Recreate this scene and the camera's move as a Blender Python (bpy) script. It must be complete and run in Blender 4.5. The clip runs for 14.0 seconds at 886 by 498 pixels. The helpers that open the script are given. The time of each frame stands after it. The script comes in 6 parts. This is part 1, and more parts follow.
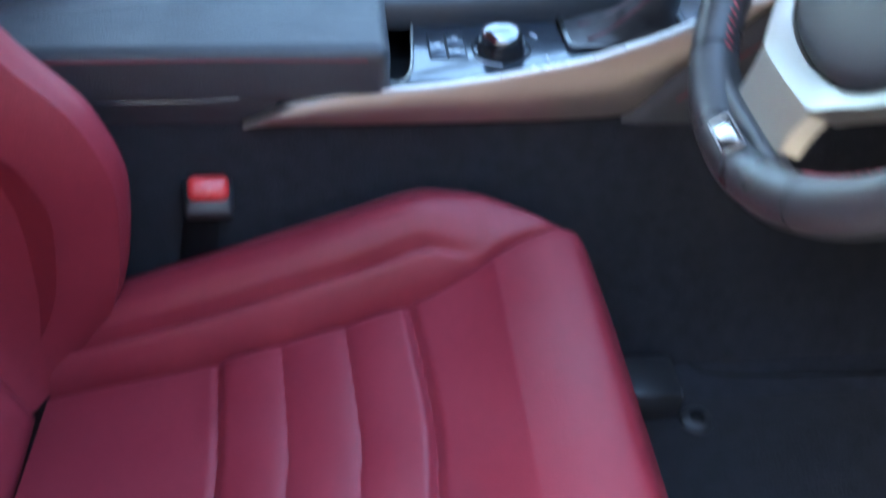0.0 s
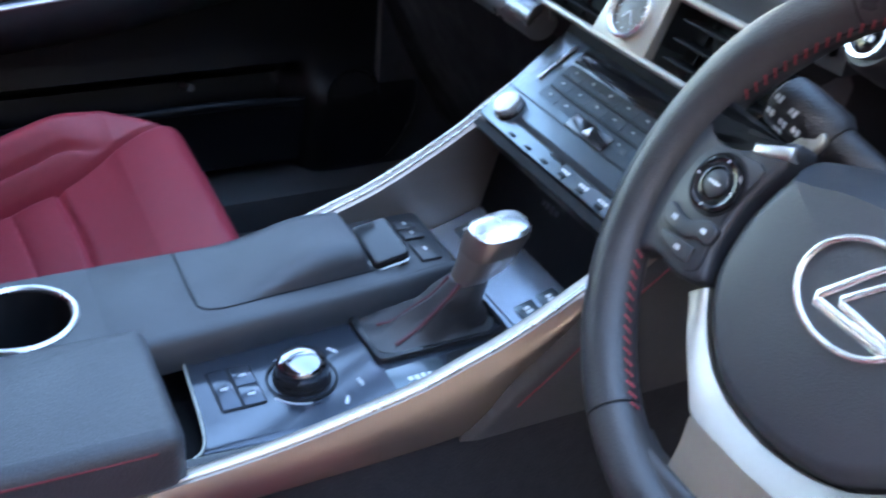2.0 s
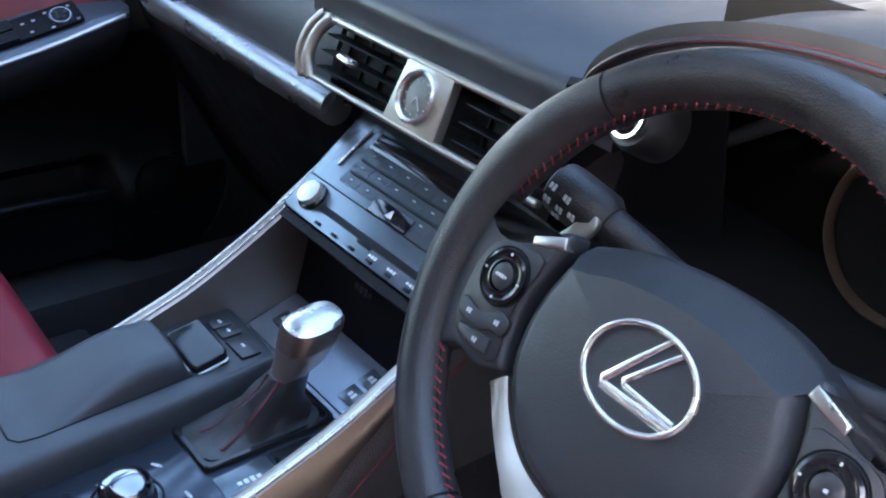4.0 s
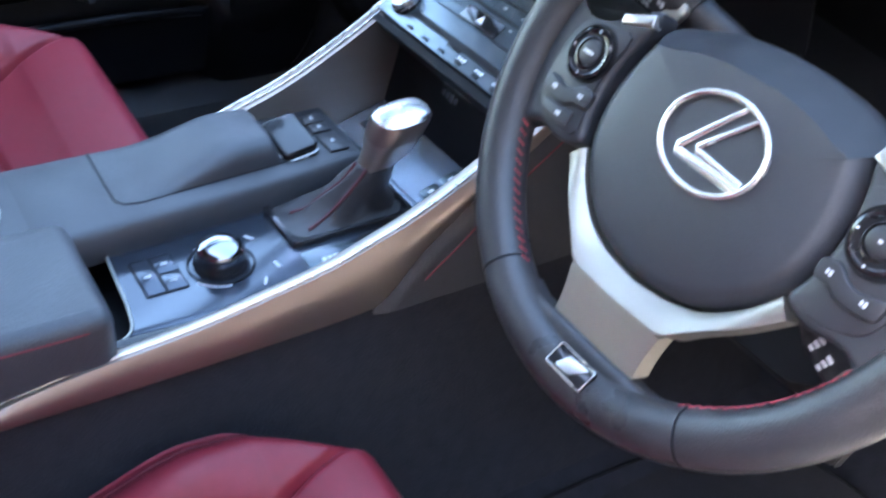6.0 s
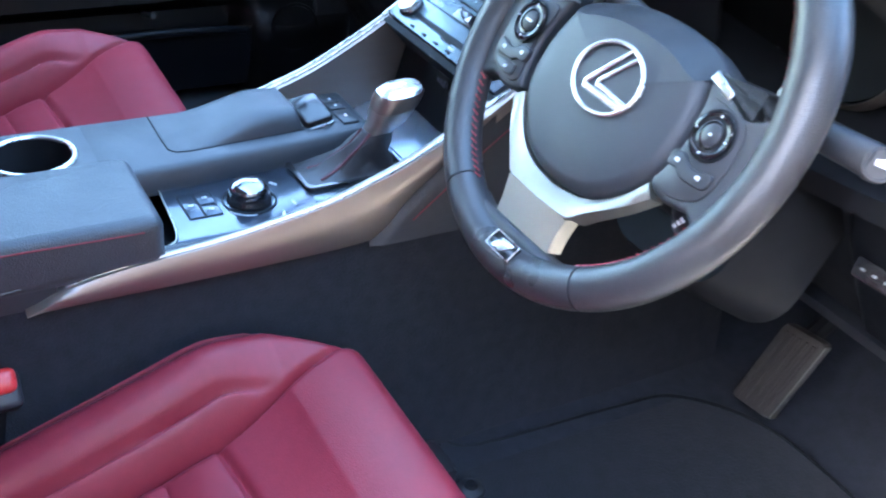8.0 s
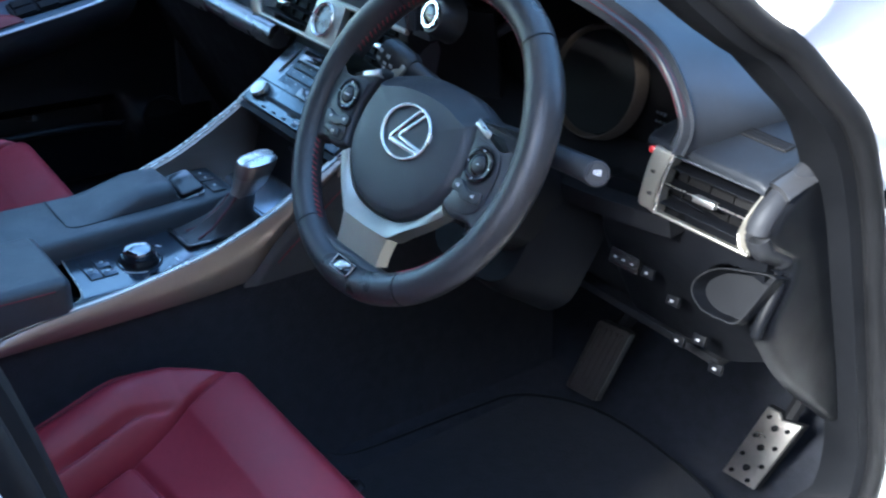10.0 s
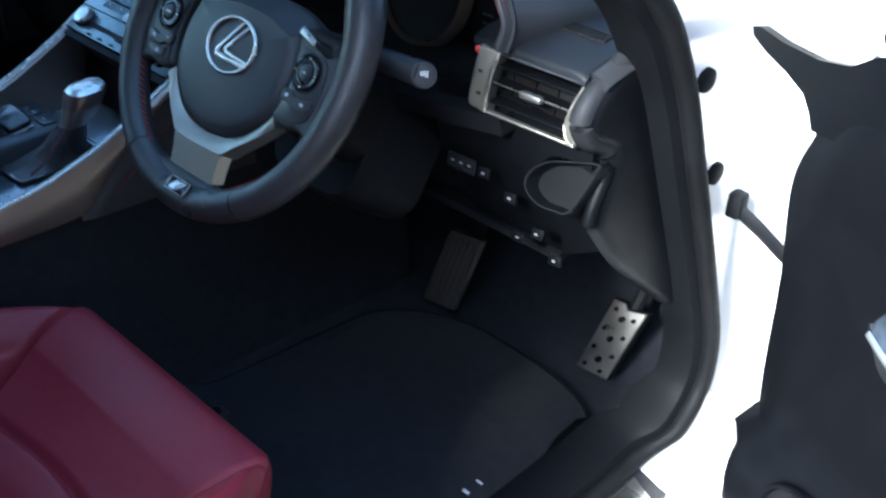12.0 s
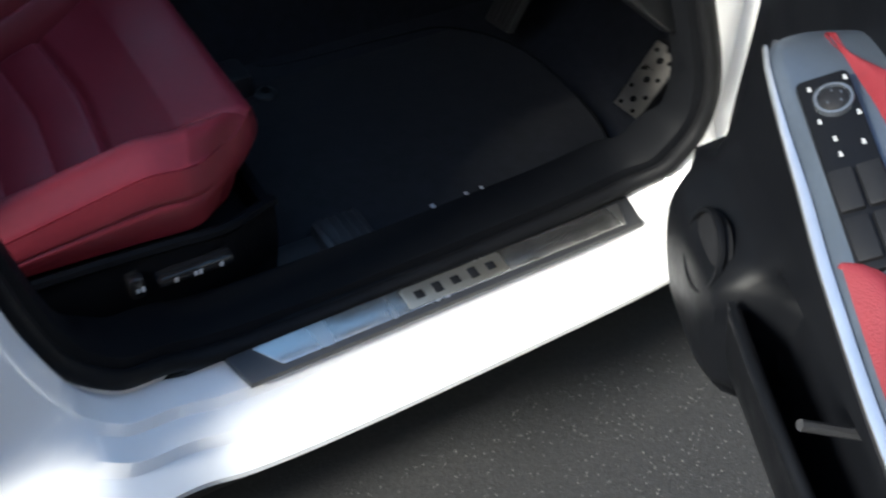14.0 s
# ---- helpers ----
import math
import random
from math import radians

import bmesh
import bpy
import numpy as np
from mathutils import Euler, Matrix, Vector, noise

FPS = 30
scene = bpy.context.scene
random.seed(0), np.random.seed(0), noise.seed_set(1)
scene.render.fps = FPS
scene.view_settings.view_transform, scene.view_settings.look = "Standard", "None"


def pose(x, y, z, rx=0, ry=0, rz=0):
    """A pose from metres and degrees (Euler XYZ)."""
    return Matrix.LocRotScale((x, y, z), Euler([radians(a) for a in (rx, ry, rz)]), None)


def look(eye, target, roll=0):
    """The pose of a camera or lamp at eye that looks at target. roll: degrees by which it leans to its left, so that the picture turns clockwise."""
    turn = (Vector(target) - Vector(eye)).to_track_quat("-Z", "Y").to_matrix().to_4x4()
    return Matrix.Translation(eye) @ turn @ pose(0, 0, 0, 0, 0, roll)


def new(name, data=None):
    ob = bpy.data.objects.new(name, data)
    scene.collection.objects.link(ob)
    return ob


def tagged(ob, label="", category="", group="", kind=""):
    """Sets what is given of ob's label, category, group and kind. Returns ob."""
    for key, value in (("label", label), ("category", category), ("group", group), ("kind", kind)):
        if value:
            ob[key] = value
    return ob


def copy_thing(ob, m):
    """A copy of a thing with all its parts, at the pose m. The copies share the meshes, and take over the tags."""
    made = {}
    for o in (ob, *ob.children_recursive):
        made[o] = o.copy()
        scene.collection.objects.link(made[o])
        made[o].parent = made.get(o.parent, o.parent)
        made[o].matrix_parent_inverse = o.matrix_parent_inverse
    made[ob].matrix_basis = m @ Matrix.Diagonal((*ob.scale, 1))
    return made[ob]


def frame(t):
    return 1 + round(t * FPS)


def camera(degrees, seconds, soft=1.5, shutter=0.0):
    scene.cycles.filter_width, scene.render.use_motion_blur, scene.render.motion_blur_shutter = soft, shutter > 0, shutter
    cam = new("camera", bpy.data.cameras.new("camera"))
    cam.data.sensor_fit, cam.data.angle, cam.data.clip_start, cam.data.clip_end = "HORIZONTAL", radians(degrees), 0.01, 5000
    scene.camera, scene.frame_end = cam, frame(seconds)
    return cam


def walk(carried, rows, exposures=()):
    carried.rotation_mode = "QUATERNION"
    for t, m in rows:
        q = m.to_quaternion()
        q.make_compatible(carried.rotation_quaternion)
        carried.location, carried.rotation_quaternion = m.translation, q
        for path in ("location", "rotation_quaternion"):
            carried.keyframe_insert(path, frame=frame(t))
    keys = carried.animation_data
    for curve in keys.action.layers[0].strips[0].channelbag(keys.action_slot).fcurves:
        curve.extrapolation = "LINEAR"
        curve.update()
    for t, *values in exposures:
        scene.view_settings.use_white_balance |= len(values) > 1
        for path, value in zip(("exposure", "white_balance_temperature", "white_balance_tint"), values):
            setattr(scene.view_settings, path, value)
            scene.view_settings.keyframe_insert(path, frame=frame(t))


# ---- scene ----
cam = camera(46.7, 14.0, soft=2.1, shutter=0.5)
PATH = [
    (0, (0.874, -0.298, 1.098), (-0.649, -0.102, -0.184), 2.9),
    (0.5, (0.728, -0.359, 1.113), (-0.856, -0.015, -0.059), 7.3),
    (1, (0.661, -0.385, 1.112), (-0.895, 0.153, -0.025), 6.5),
    (1.5, (0.638, -0.369, 1.13), (-0.89, 0.307, 0.032), 5.5),
    (2, (0.63, -0.358, 1.141), (-0.859, 0.47, 0.094), 5.1),
    (2.5, (0.628, -0.349, 1.157), (-0.8, 0.629, 0.154), 4.7),
    (2.7, (0.627, -0.337, 1.162), (-0.785, 0.686, 0.183), 4.5),
    (4.8, (0.651, -0.338, 1.189), (-0.678, 0.795, 0.215), 4.6),
    (5, (0.656, -0.344, 1.181), (-0.665, 0.776, 0.181), 5.2),
    (5.5, (0.67, -0.36, 1.164), (-0.643, 0.687, 0.078), 5.7),
    (6, (0.688, -0.379, 1.146), (-0.644, 0.554, -0.019), 5.6),
    (6.5, (0.717, -0.403, 1.144), (-0.631, 0.447, -0.064), 5.3),
    (7, (0.767, -0.418, 1.154), (-0.616, 0.399, -0.039), 5.1),
    (7.5, (0.835, -0.431, 1.154), (-0.588, 0.414, 0.031), 5.6),
    (9.8, (1.116, -0.54, 1.251), (-0.281, 0.543, 0.314), 3.4),
    (10, (1.125, -0.543, 1.25), (-0.254, 0.567, 0.32), 3.2),
    (10.5, (1.137, -0.546, 1.248), (-0.196, 0.615, 0.314), 2.7),
    (11, (1.145, -0.54, 1.242), (-0.142, 0.66, 0.29), 2.4),
    (11.5, (1.151, -0.534, 1.235), (-0.079, 0.701, 0.253), 2.6),
    (12, (1.161, -0.531, 1.233), (-0.004, 0.727, 0.202), 3.1),
    (12.5, (1.184, -0.526, 1.238), (0.092, 0.724, 0.121), 3.4),
    (13, (1.244, -0.474, 1.227), (0.132, 0.66, 0.011), 3.0),
    (13.5, (1.352, -0.395, 1.204), (0.193, 0.517, -0.148), 3.2),
    (13.8, (1.387, -0.404, 1.208), (0.226, 0.448, -0.181), 3.8),
    (14, (1.399, -0.415, 1.213), (0.211, 0.396, -0.176), 4.2),
]
EXPOSURE = [(0.0, 5.45, 6330, 11), (0.4, 5.43, 6700, 14), (1.0, 5.43, 6450, 16), (2.7, 5.35, 6450, 16), (5.0, 4.58, 6650, 18), (5.4, 4.97, 6550, 18), (6.0, 5.58, 6550, 18),
            (7.1, 5.72, 6400, 19), (7.5, 6.28, 6000, 14), (7.8, 6.13, 5900, 12), (9.8, 4.55, 5350, 7), (10.6, 3.95, 5350, 6), (12.0, 3.62, 5250, 4), (13.0, 2.97, 5250, 3), (13.5, 2.85, 5650, 3), (14.0, 2.76, 6000, 5)]
walk(cam, [(t, look(eye, target, roll)) for t, eye, target, roll in PATH], EXPOSURE)

# ---- light ----
SUN_ELEVATION, SUN_AZIMUTH = 30.0, 172.0   # degrees; azimuth clockwise from +y
world = bpy.data.worlds.new("sky_world")
scene.world = world
world.use_nodes = True
wn = world.node_tree.nodes
sky = wn.new("ShaderNodeTexSky")
sky.sky_type, sky.sun_disc = "NISHITA", False
sky.sun_elevation, sky.sun_rotation = radians(SUN_ELEVATION), radians(SUN_AZIMUTH)
wn["Background"].inputs["Strength"].default_value = 0.11
world.node_tree.links.new(sky.outputs[0], wn["Background"].inputs["Color"])
sun = new("sun", bpy.data.lights.new("sun", "SUN"))
sun.data.energy, sun.data.angle, sun.data.color = 1.6, radians(11.0), (1.0, 0.90, 0.76)
_a, _e = radians(SUN_AZIMUTH), radians(SUN_ELEVATION)
sun.matrix_world = look((0, 0, 0), (-math.sin(_a) * math.cos(_e), -math.cos(_a) * math.cos(_e), -math.sin(_e)))


# ---- materials ----
def material(name, color, rough=0.5, metal=0.0, vary=0.15, scale=30.0, grain=0.0, grain_scale=900.0,
             coat=0.0, coat_rough=0.05, stretch=(1, 1, 1), rough_vary=0.1, kind="noise", sheen=0.0, spec=0.5):
    """A procedural surface: base colour with two scales of variation, uneven gloss and a fine relief."""
    m = bpy.data.materials.new(name)
    m.use_nodes = True
    nt = m.node_tree
    b = nt.nodes["Principled BSDF"]
    link = nt.links.new
    co = nt.nodes.new("ShaderNodeTexCoord")
    mp = nt.nodes.new("ShaderNodeMapping")
    mp.inputs["Scale"].default_value = stretch
    link(co.outputs["Object"], mp.inputs["Vector"])
    n1 = nt.nodes.new("ShaderNodeTexNoise")
    n1.inputs["Scale"].default_value, n1.inputs["Detail"].default_value = scale, 5
    n2 = nt.nodes.new("ShaderNodeTexNoise")
    n2.inputs["Scale"].default_value, n2.inputs["Detail"].default_value = scale * 9, 3
    for n in (n1, n2):
        link(mp.outputs[0], n.inputs["Vector"])
    add = nt.nodes.new("ShaderNodeMath")
    add.operation = "MULTIPLY_ADD"
    add.inputs[1].default_value = 0.6
    link(n1.outputs["Fac"], add.inputs[0])
    half = nt.nodes.new("ShaderNodeMath")
    half.operation = "MULTIPLY"
    half.inputs[1].default_value = 0.4
    link(n2.outputs["Fac"], half.inputs[0])
    link(half.outputs[0], add.inputs[2])
    ramp = nt.nodes.new("ShaderNodeMapRange")
    ramp.inputs["From Min"].default_value, ramp.inputs["From Max"].default_value = 0.3, 0.7
    ramp.inputs["To Min"].default_value, ramp.inputs["To Max"].default_value = 1 - vary, 1 + vary
    link(add.outputs[0], ramp.inputs["Value"])
    mul = nt.nodes.new("ShaderNodeVectorMath")
    mul.operation = "SCALE"
    mul.inputs[0].default_value = color
    link(ramp.outputs[0], mul.inputs["Scale"])
    link(mul.outputs[0], b.inputs["Base Color"])
    rr = nt.nodes.new("ShaderNodeMapRange")
    rr.inputs["From Min"].default_value, rr.inputs["From Max"].default_value = 0.3, 0.7
    rr.inputs["To Min"].default_value, rr.inputs["To Max"].default_value = max(0.02, rough - rough_vary), min(1, rough + rough_vary)
    link(n1.outputs["Fac"], rr.inputs["Value"])
    link(rr.outputs[0], b.inputs["Roughness"])
    b.inputs["Metallic"].default_value = metal
    b.inputs["Coat Weight"].default_value = coat
    b.inputs["Coat Roughness"].default_value = coat_rough
    b.inputs["Specular IOR Level"].default_value = spec
    b.inputs["Sheen Weight"].default_value = sheen
    if grain:
        if kind == "cells":
            g = nt.nodes.new("ShaderNodeTexVoronoi")
            out = g.outputs["Distance"]
        else:
            g = nt.nodes.new("ShaderNodeTexNoise")
            g.inputs["Detail"].default_value = 4
            out = g.outputs["Fac"]
        g.inputs["Scale"].default_value = grain_scale
        link(mp.outputs[0], g.inputs["Vector"])
        bump = nt.nodes.new("ShaderNodeBump")
        bump.inputs["Strength"].default_value, bump.inputs["Distance"].default_value = grain, 0.001
        link(out, bump.inputs["Height"])
        link(bump.outputs[0], b.inputs["Normal"])
    return m


RED = material("red_leather", (0.205, 0.019, 0.030), 0.45, spec=0.36, vary=0.10, scale=14, grain=0.2, grain_scale=800, kind="cells")
RED_SEAM = material("red_seam", (0.10, 0.008, 0.014), 0.7, vary=0.2, scale=60)
RED_PLASTIC = material("red_button", (0.55, 0.035, 0.035), 0.3, vary=0.06, scale=60)
RED_CLOTH = material("red_door_insert", (0.13, 0.011, 0.016), 0.5, vary=0.12, scale=16, grain=0.3, grain_scale=700, kind="cells")
THREAD = material("red_thread", (0.15, 0.014, 0.022), 0.7, vary=0.2, scale=200)
LEATHER = material("black_leather", (0.029, 0.031, 0.035), 0.44, vary=0.2, scale=18, grain=0.35, grain_scale=700, kind="cells")
WHEEL_LEATHER = material("wheel_leather", (0.029, 0.028, 0.029), 0.36, vary=0.2, scale=18, grain=0.22, grain_scale=800, kind="cells")
BOOT = material("boot_leather", (0.026, 0.024, 0.025), 0.46, vary=0.2, scale=18, grain=0.35, grain_scale=700, kind="cells")
PLASTIC = material("soft_black_plastic", (0.026, 0.028, 0.032), 0.43, vary=0.08, scale=20, grain=0.3, grain_scale=1100)
DARK = material("dark_plastic", (0.0085, 0.009, 0.0105), 0.6, vary=0.2, scale=25, grain=0.2, spec=0.12)
DOOR_PLASTIC = material("door_plastic", (0.0038, 0.0043, 0.0055), 0.38, vary=0.07, scale=22, grain=0.2, grain_scale=1100, spec=0.13)
SOFT_DARK = material("soft_dark_plastic", (0.016, 0.017, 0.020), 0.55, vary=0.08, scale=22, grain=0.3, grain_scale=1100, spec=0.2)
HARD = material("hard_black_plastic", (0.024, 0.025, 0.028), 0.40, vary=0.08, scale=22, grain=0.15, grain_scale=1300)
GLOSS = material("gloss_black", (0.012, 0.012, 0.013), 0.12, vary=0.2, scale=30, rough_vary=0.05)
SATIN = material("satin_graphite", (0.10, 0.114, 0.134), 0.22, metal=0.55, vary=0.10, scale=25, grain=0.05, grain_scale=1500, rough_vary=0.06)
STACK_FACE = material("stack_graphite", (0.10, 0.125, 0.14), 0.22, metal=0.6, vary=0.04, scale=10, grain=0.03, grain_scale=1500, rough_vary=0.02)
ARM_TOP = material("satin_blue_grey", (0.070, 0.086, 0.108), 0.36, metal=0.5, vary=0.10, scale=25, grain=0.08, grain_scale=1500, rough_vary=0.04)
DOOR_STRIP = material("door_strip_silver", (0.50, 0.51, 0.52), 0.36, metal=0.85, vary=0.05, scale=25, rough_vary=0.03)
TRIM = material("bronze_silver_trim", (0.31, 0.26, 0.23), 0.38, metal=0.9, vary=0.06, scale=12, grain=0.05, grain_scale=900, stretch=(1, 0.08, 1), rough_vary=0.05)
KNOB_SIDE = material("bronze_knob_side", (0.24, 0.20, 0.175), 0.34, metal=0.9, vary=0.05, scale=20, rough_vary=0.03)
BAR = material("graphite_bar", (0.20, 0.205, 0.21), 0.28, metal=0.75, vary=0.05, scale=15, rough_vary=0.03)
BOOT_SEAM = material("dull_red_seam", (0.075, 0.016, 0.022), 0.75, vary=0.25, scale=120)
WHEEL_THREAD = material("pale_red_thread", (0.34, 0.045, 0.055), 0.7, vary=0.2, scale=200)
SILVER = material("satin_silver", (0.40, 0.385, 0.335), 0.44, metal=0.92, vary=0.03, scale=40, grain=0.05, grain_scale=1400, rough_vary=0.015)
BRIGHT = material("bright_silver", (0.62, 0.61, 0.59), 0.28, metal=0.95, vary=0.05, scale=30, rough_vary=0.05)
BADGE = material("badge_silver", (0.74, 0.73, 0.70), 0.26, metal=0.8, vary=0.02, scale=40, rough_vary=0.02)
CHROME = material("chrome", (0.85, 0.85, 0.85), 0.08, metal=1.0, vary=0.03, scale=40, rough_vary=0.03)
PEDAL_METAL = material("worn_pedal_metal", (0.62, 0.60, 0.56), 0.34, metal=0.95, vary=0.10, scale=20, grain=0.15, grain_scale=700)
ALU = material("brushed_aluminium", (0.50, 0.50, 0.49), 0.22, metal=0.95, vary=0.08, scale=20, grain=0.05, grain_scale=700, stretch=(0.1, 1, 1))
GRILL = material("bronze_grey_metal", (0.23, 0.185, 0.15), 0.42, metal=0.8, vary=0.1, scale=25)
CARPET = material("charcoal_carpet", (0.0195, 0.0215, 0.0270), 1.0, vary=0.35, scale=60, grain=0.9, grain_scale=450, spec=0.1, sheen=0.1)
MAT_PILE = material("floor_mat_pile", (0.0150, 0.0160, 0.0190), 1.0, vary=0.35, scale=50, grain=0.9, grain_scale=380, spec=0.1, sheen=0.1)
CLUSTER = material("matt_black_cluster", (0.004, 0.004, 0.0045), 0.55, vary=0.15, scale=40, spec=0.12)
RUBBER = material("black_rubber", (0.006, 0.0063, 0.0072), 0.60, vary=0.2, scale=25, grain=0.15, spec=0.12)
FRAME_TRIM = material("matt_frame_trim", (0.0045, 0.005, 0.0062), 0.62, vary=0.1, scale=22, grain=0.2, grain_scale=1100, spec=0.08)
DECK = material("dark_deck_leather", (0.011, 0.013, 0.017), 0.48, vary=0.12, scale=18, grain=0.2, grain_scale=800, kind="cells", spec=0.22)
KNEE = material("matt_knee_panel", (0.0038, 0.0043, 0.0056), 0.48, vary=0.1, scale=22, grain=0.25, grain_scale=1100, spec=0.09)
HOOD_LEATHER = material("smooth_hood_leather", (0.026, 0.030, 0.037), 0.50, vary=0.12, scale=18, grain=0.12, grain_scale=800, kind="cells", coat=0.25, coat_rough=0.30)
PANEL = material("gloss_graphite_panel", (0.042, 0.052, 0.070), 0.18, metal=0.60, vary=0.03, scale=8, rough_vary=0.012, coat=0.25, coat_rough=0.08)
# base colour raised to a pale blue-grey to imitate the sky reflected in it
FRONT_PANEL = material("sky_pale_panel", (0.30, 0.34, 0.40), 0.20, metal=0.85, vary=0.03, scale=8, rough_vary=0.01)
DARK_CHROME = material("dark_chrome", (0.27, 0.28, 0.30), 0.12, metal=1.0, vary=0.05, scale=40, rough_vary=0.04)
PAINT = material("white_car_paint", (0.80, 0.80, 0.79), 0.22, vary=0.02, scale=6, coat=1.0, rough_vary=0.04)
LEGEND = material("grey_white_legend", (0.34, 0.35, 0.36), 0.5, vary=0.05, scale=60)
MARK = material("white_marking", (0.58, 0.59, 0.60), 0.5, vary=0.05, scale=60)
AMBER = material("dark_clock_face", (0.05, 0.035, 0.025), 0.25, vary=0.15, scale=60)
ORANGE = material("orange_marking", (0.75, 0.16, 0.12), 0.5, vary=0.05, scale=60)
HEADLINER = material("grey_headliner", (0.32, 0.31, 0.30), 0.95, vary=0.08, scale=30, grain=0.4, grain_scale=700, spec=0.1)
ASPHALT = material("asphalt", (0.030, 0.030, 0.031), 0.9, vary=0.45, scale=110, grain=1.0, grain_scale=260, spec=0.3)


def glass_material():
    m = bpy.data.materials.new("window_glass")
    m.use_nodes = True
    nt = m.node_tree
    out = nt.nodes["Material Output"]
    tr, gl = nt.nodes.new("ShaderNodeBsdfTransparent"), nt.nodes.new("ShaderNodeBsdfGlossy")
    tr.inputs[0].default_value = (0.82, 0.87, 0.85, 1)
    gl.inputs["Roughness"].default_value = 0.02
    mix, fr = nt.nodes.new("ShaderNodeMixShader"), nt.nodes.new("ShaderNodeFresnel")
    nt.links.new(fr.outputs[0], mix.inputs[0])
    nt.links.new(tr.outputs[0], mix.inputs[1])
    nt.links.new(gl.outputs[0], mix.inputs[2])
    nt.links.new(mix.outputs[0], out.inputs[0])
    return m


GLASS = glass_material()
PRIVACY = material("dark_privacy_glass", (0.01, 0.012, 0.012), 0.05, vary=0.05, scale=10, rough_vary=0.02)


# ---- shape helpers ----
def thing(name, label, category, at=(0, 0, 0), group="", kind=""):
    ob = new(name)
    ob.empty_display_size = 0.02
    ob.location = at
    return tagged(ob, label, category, group, kind)


def part(name, bm, mat, parent=None, label="", smooth=True, kind=""):
    """Links a bmesh, given in world coordinates, as one mesh object under its parent."""
    bmesh.ops.recalc_face_normals(bm, faces=bm.faces)
    me = bpy.data.meshes.new(name)
    bm.to_mesh(me)
    bm.free()
    me.materials.append(mat)
    if smooth:
        for p in me.polygons:
            p.use_smooth = True
        me.set_sharp_from_angle(angle=radians(38))
    ob = new(name, me)
    if parent is not None:
        ob.parent = parent
        m = Matrix.Identity(4)
        up = parent
        while up is not None:
            m = up.matrix_basis @ m
            up = up.parent
        me.transform(m.inverted())
    return tagged(ob, label=label, kind=kind)


def single(name, bm, mat, label, category, group="", kind=""):
    return tagged(part(name, bm, mat), label, category, group, kind)


def rbox(c, s, r=0.003, seg=2, m=None):
    """A box of size s about c with rounded edges, turned by m."""
    bm = bmesh.new()
    bmesh.ops.create_cube(bm, size=1, matrix=Matrix.Diagonal((*s, 1)))
    if r:
        bmesh.ops.bevel(bm, geom=bm.edges[:], offset=min(r, min(s) * 0.49), segments=seg, profile=0.5, affect="EDGES", clamp_overlap=True)
    bmesh.ops.transform(bm, matrix=Matrix.Translation(c) @ (m or Matrix.Identity(4)), verts=bm.verts)
    return bm


def turned(bm, m):
    bmesh.ops.transform(bm, matrix=m, verts=bm.verts)
    return bm


def join(*bms):
    out = bmesh.new()
    for b in bms:
        me = bpy.data.meshes.new("tmp")
        b.to_mesh(me)
        b.free()
        out.from_mesh(me)
        bpy.data.meshes.remove(me)
    return out


def loft(rings, closed=True, cap=True, loop=False):
    """Skins a list of rings of equally many points."""
    bm = bmesh.new()
    vs = [[bm.verts.new(p) for p in ring] for ring in rings]
    n = len(rings[0])
    pairs = list(zip(vs, vs[1:])) + ([(vs[-1], vs[0])] if loop else [])
    for a, b in pairs:
        for i in range(n if closed else n - 1):
            j = (i + 1) % n
            bm.faces.new((a[i], a[j], b[j], b[i]))
    if cap and closed and not loop:
        bm.faces.new(vs[0][::-1])
        bm.faces.new(vs[-1])
    return bm


def revolve(profile, m, seg=32, cap=True):
    """Turns a profile of (radius, height) about z, then places it by m."""
    rings = [[m @ Vector((r * math.cos(2 * math.pi * i / seg), r * math.sin(2 * math.pi * i / seg), h)) for i in range(seg)] for r, h in profile]
    return loft(rings, True, cap)


def smooth_path(pts, n, closed=False):
    """Catmull-Rom through the points."""
    pts = [Vector(p) for p in pts]
    k = len(pts)
    out = []
    spans = k if closed else k - 1
    for s in range(spans):
        if closed:
            p0, p1, p2, p3 = pts[(s - 1) % k], pts[s], pts[(s + 1) % k], pts[(s + 2) % k]
        else:
            p0, p1, p2, p3 = pts[max(s - 1, 0)], pts[s], pts[s + 1], pts[min(s + 2, k - 1)]
        for i in range(n):
            t = i / n
            out.append(0.5 * (2 * p1 + (p2 - p0) * t + (2 * p0 - 5 * p1 + 4 * p2 - p3) * t * t + (3 * p1 - p0 - 3 * p2 + p3) * t ** 3))
    if not closed:
        out.append(pts[-1])
    return out


def tube(pts, r, sides=10, closed=False, flat=None, up=(0, 0, 1)):
    """A tube of radius r (or a list of radii) along the points; flat: (across, along up) half sizes."""
    pts = [Vector(p) for p in pts]
    n = len(pts)
    rings = []
    for i, p in enumerate(pts):
        a = pts[(i - 1) % n] if closed or i else p
        b = pts[(i + 1) % n] if closed or i < n - 1 else p
        t = (b - a).normalized()
        s = t.cross(Vector(up))
        s = s.normalized() if s.length > 1e-6 else Vector((1, 0, 0))
        v = s.cross(t).normalized()
        ra = r[i] if isinstance(r, (list, tuple)) else r
        fa, fb = flat or (1, 1)
        rings.append([p + s * (ra * fa * math.cos(2 * math.pi * k / sides)) + v * (ra * fb * math.sin(2 * math.pi * k / sides)) for k in range(sides)])
    return loft(rings, True, not closed, closed)


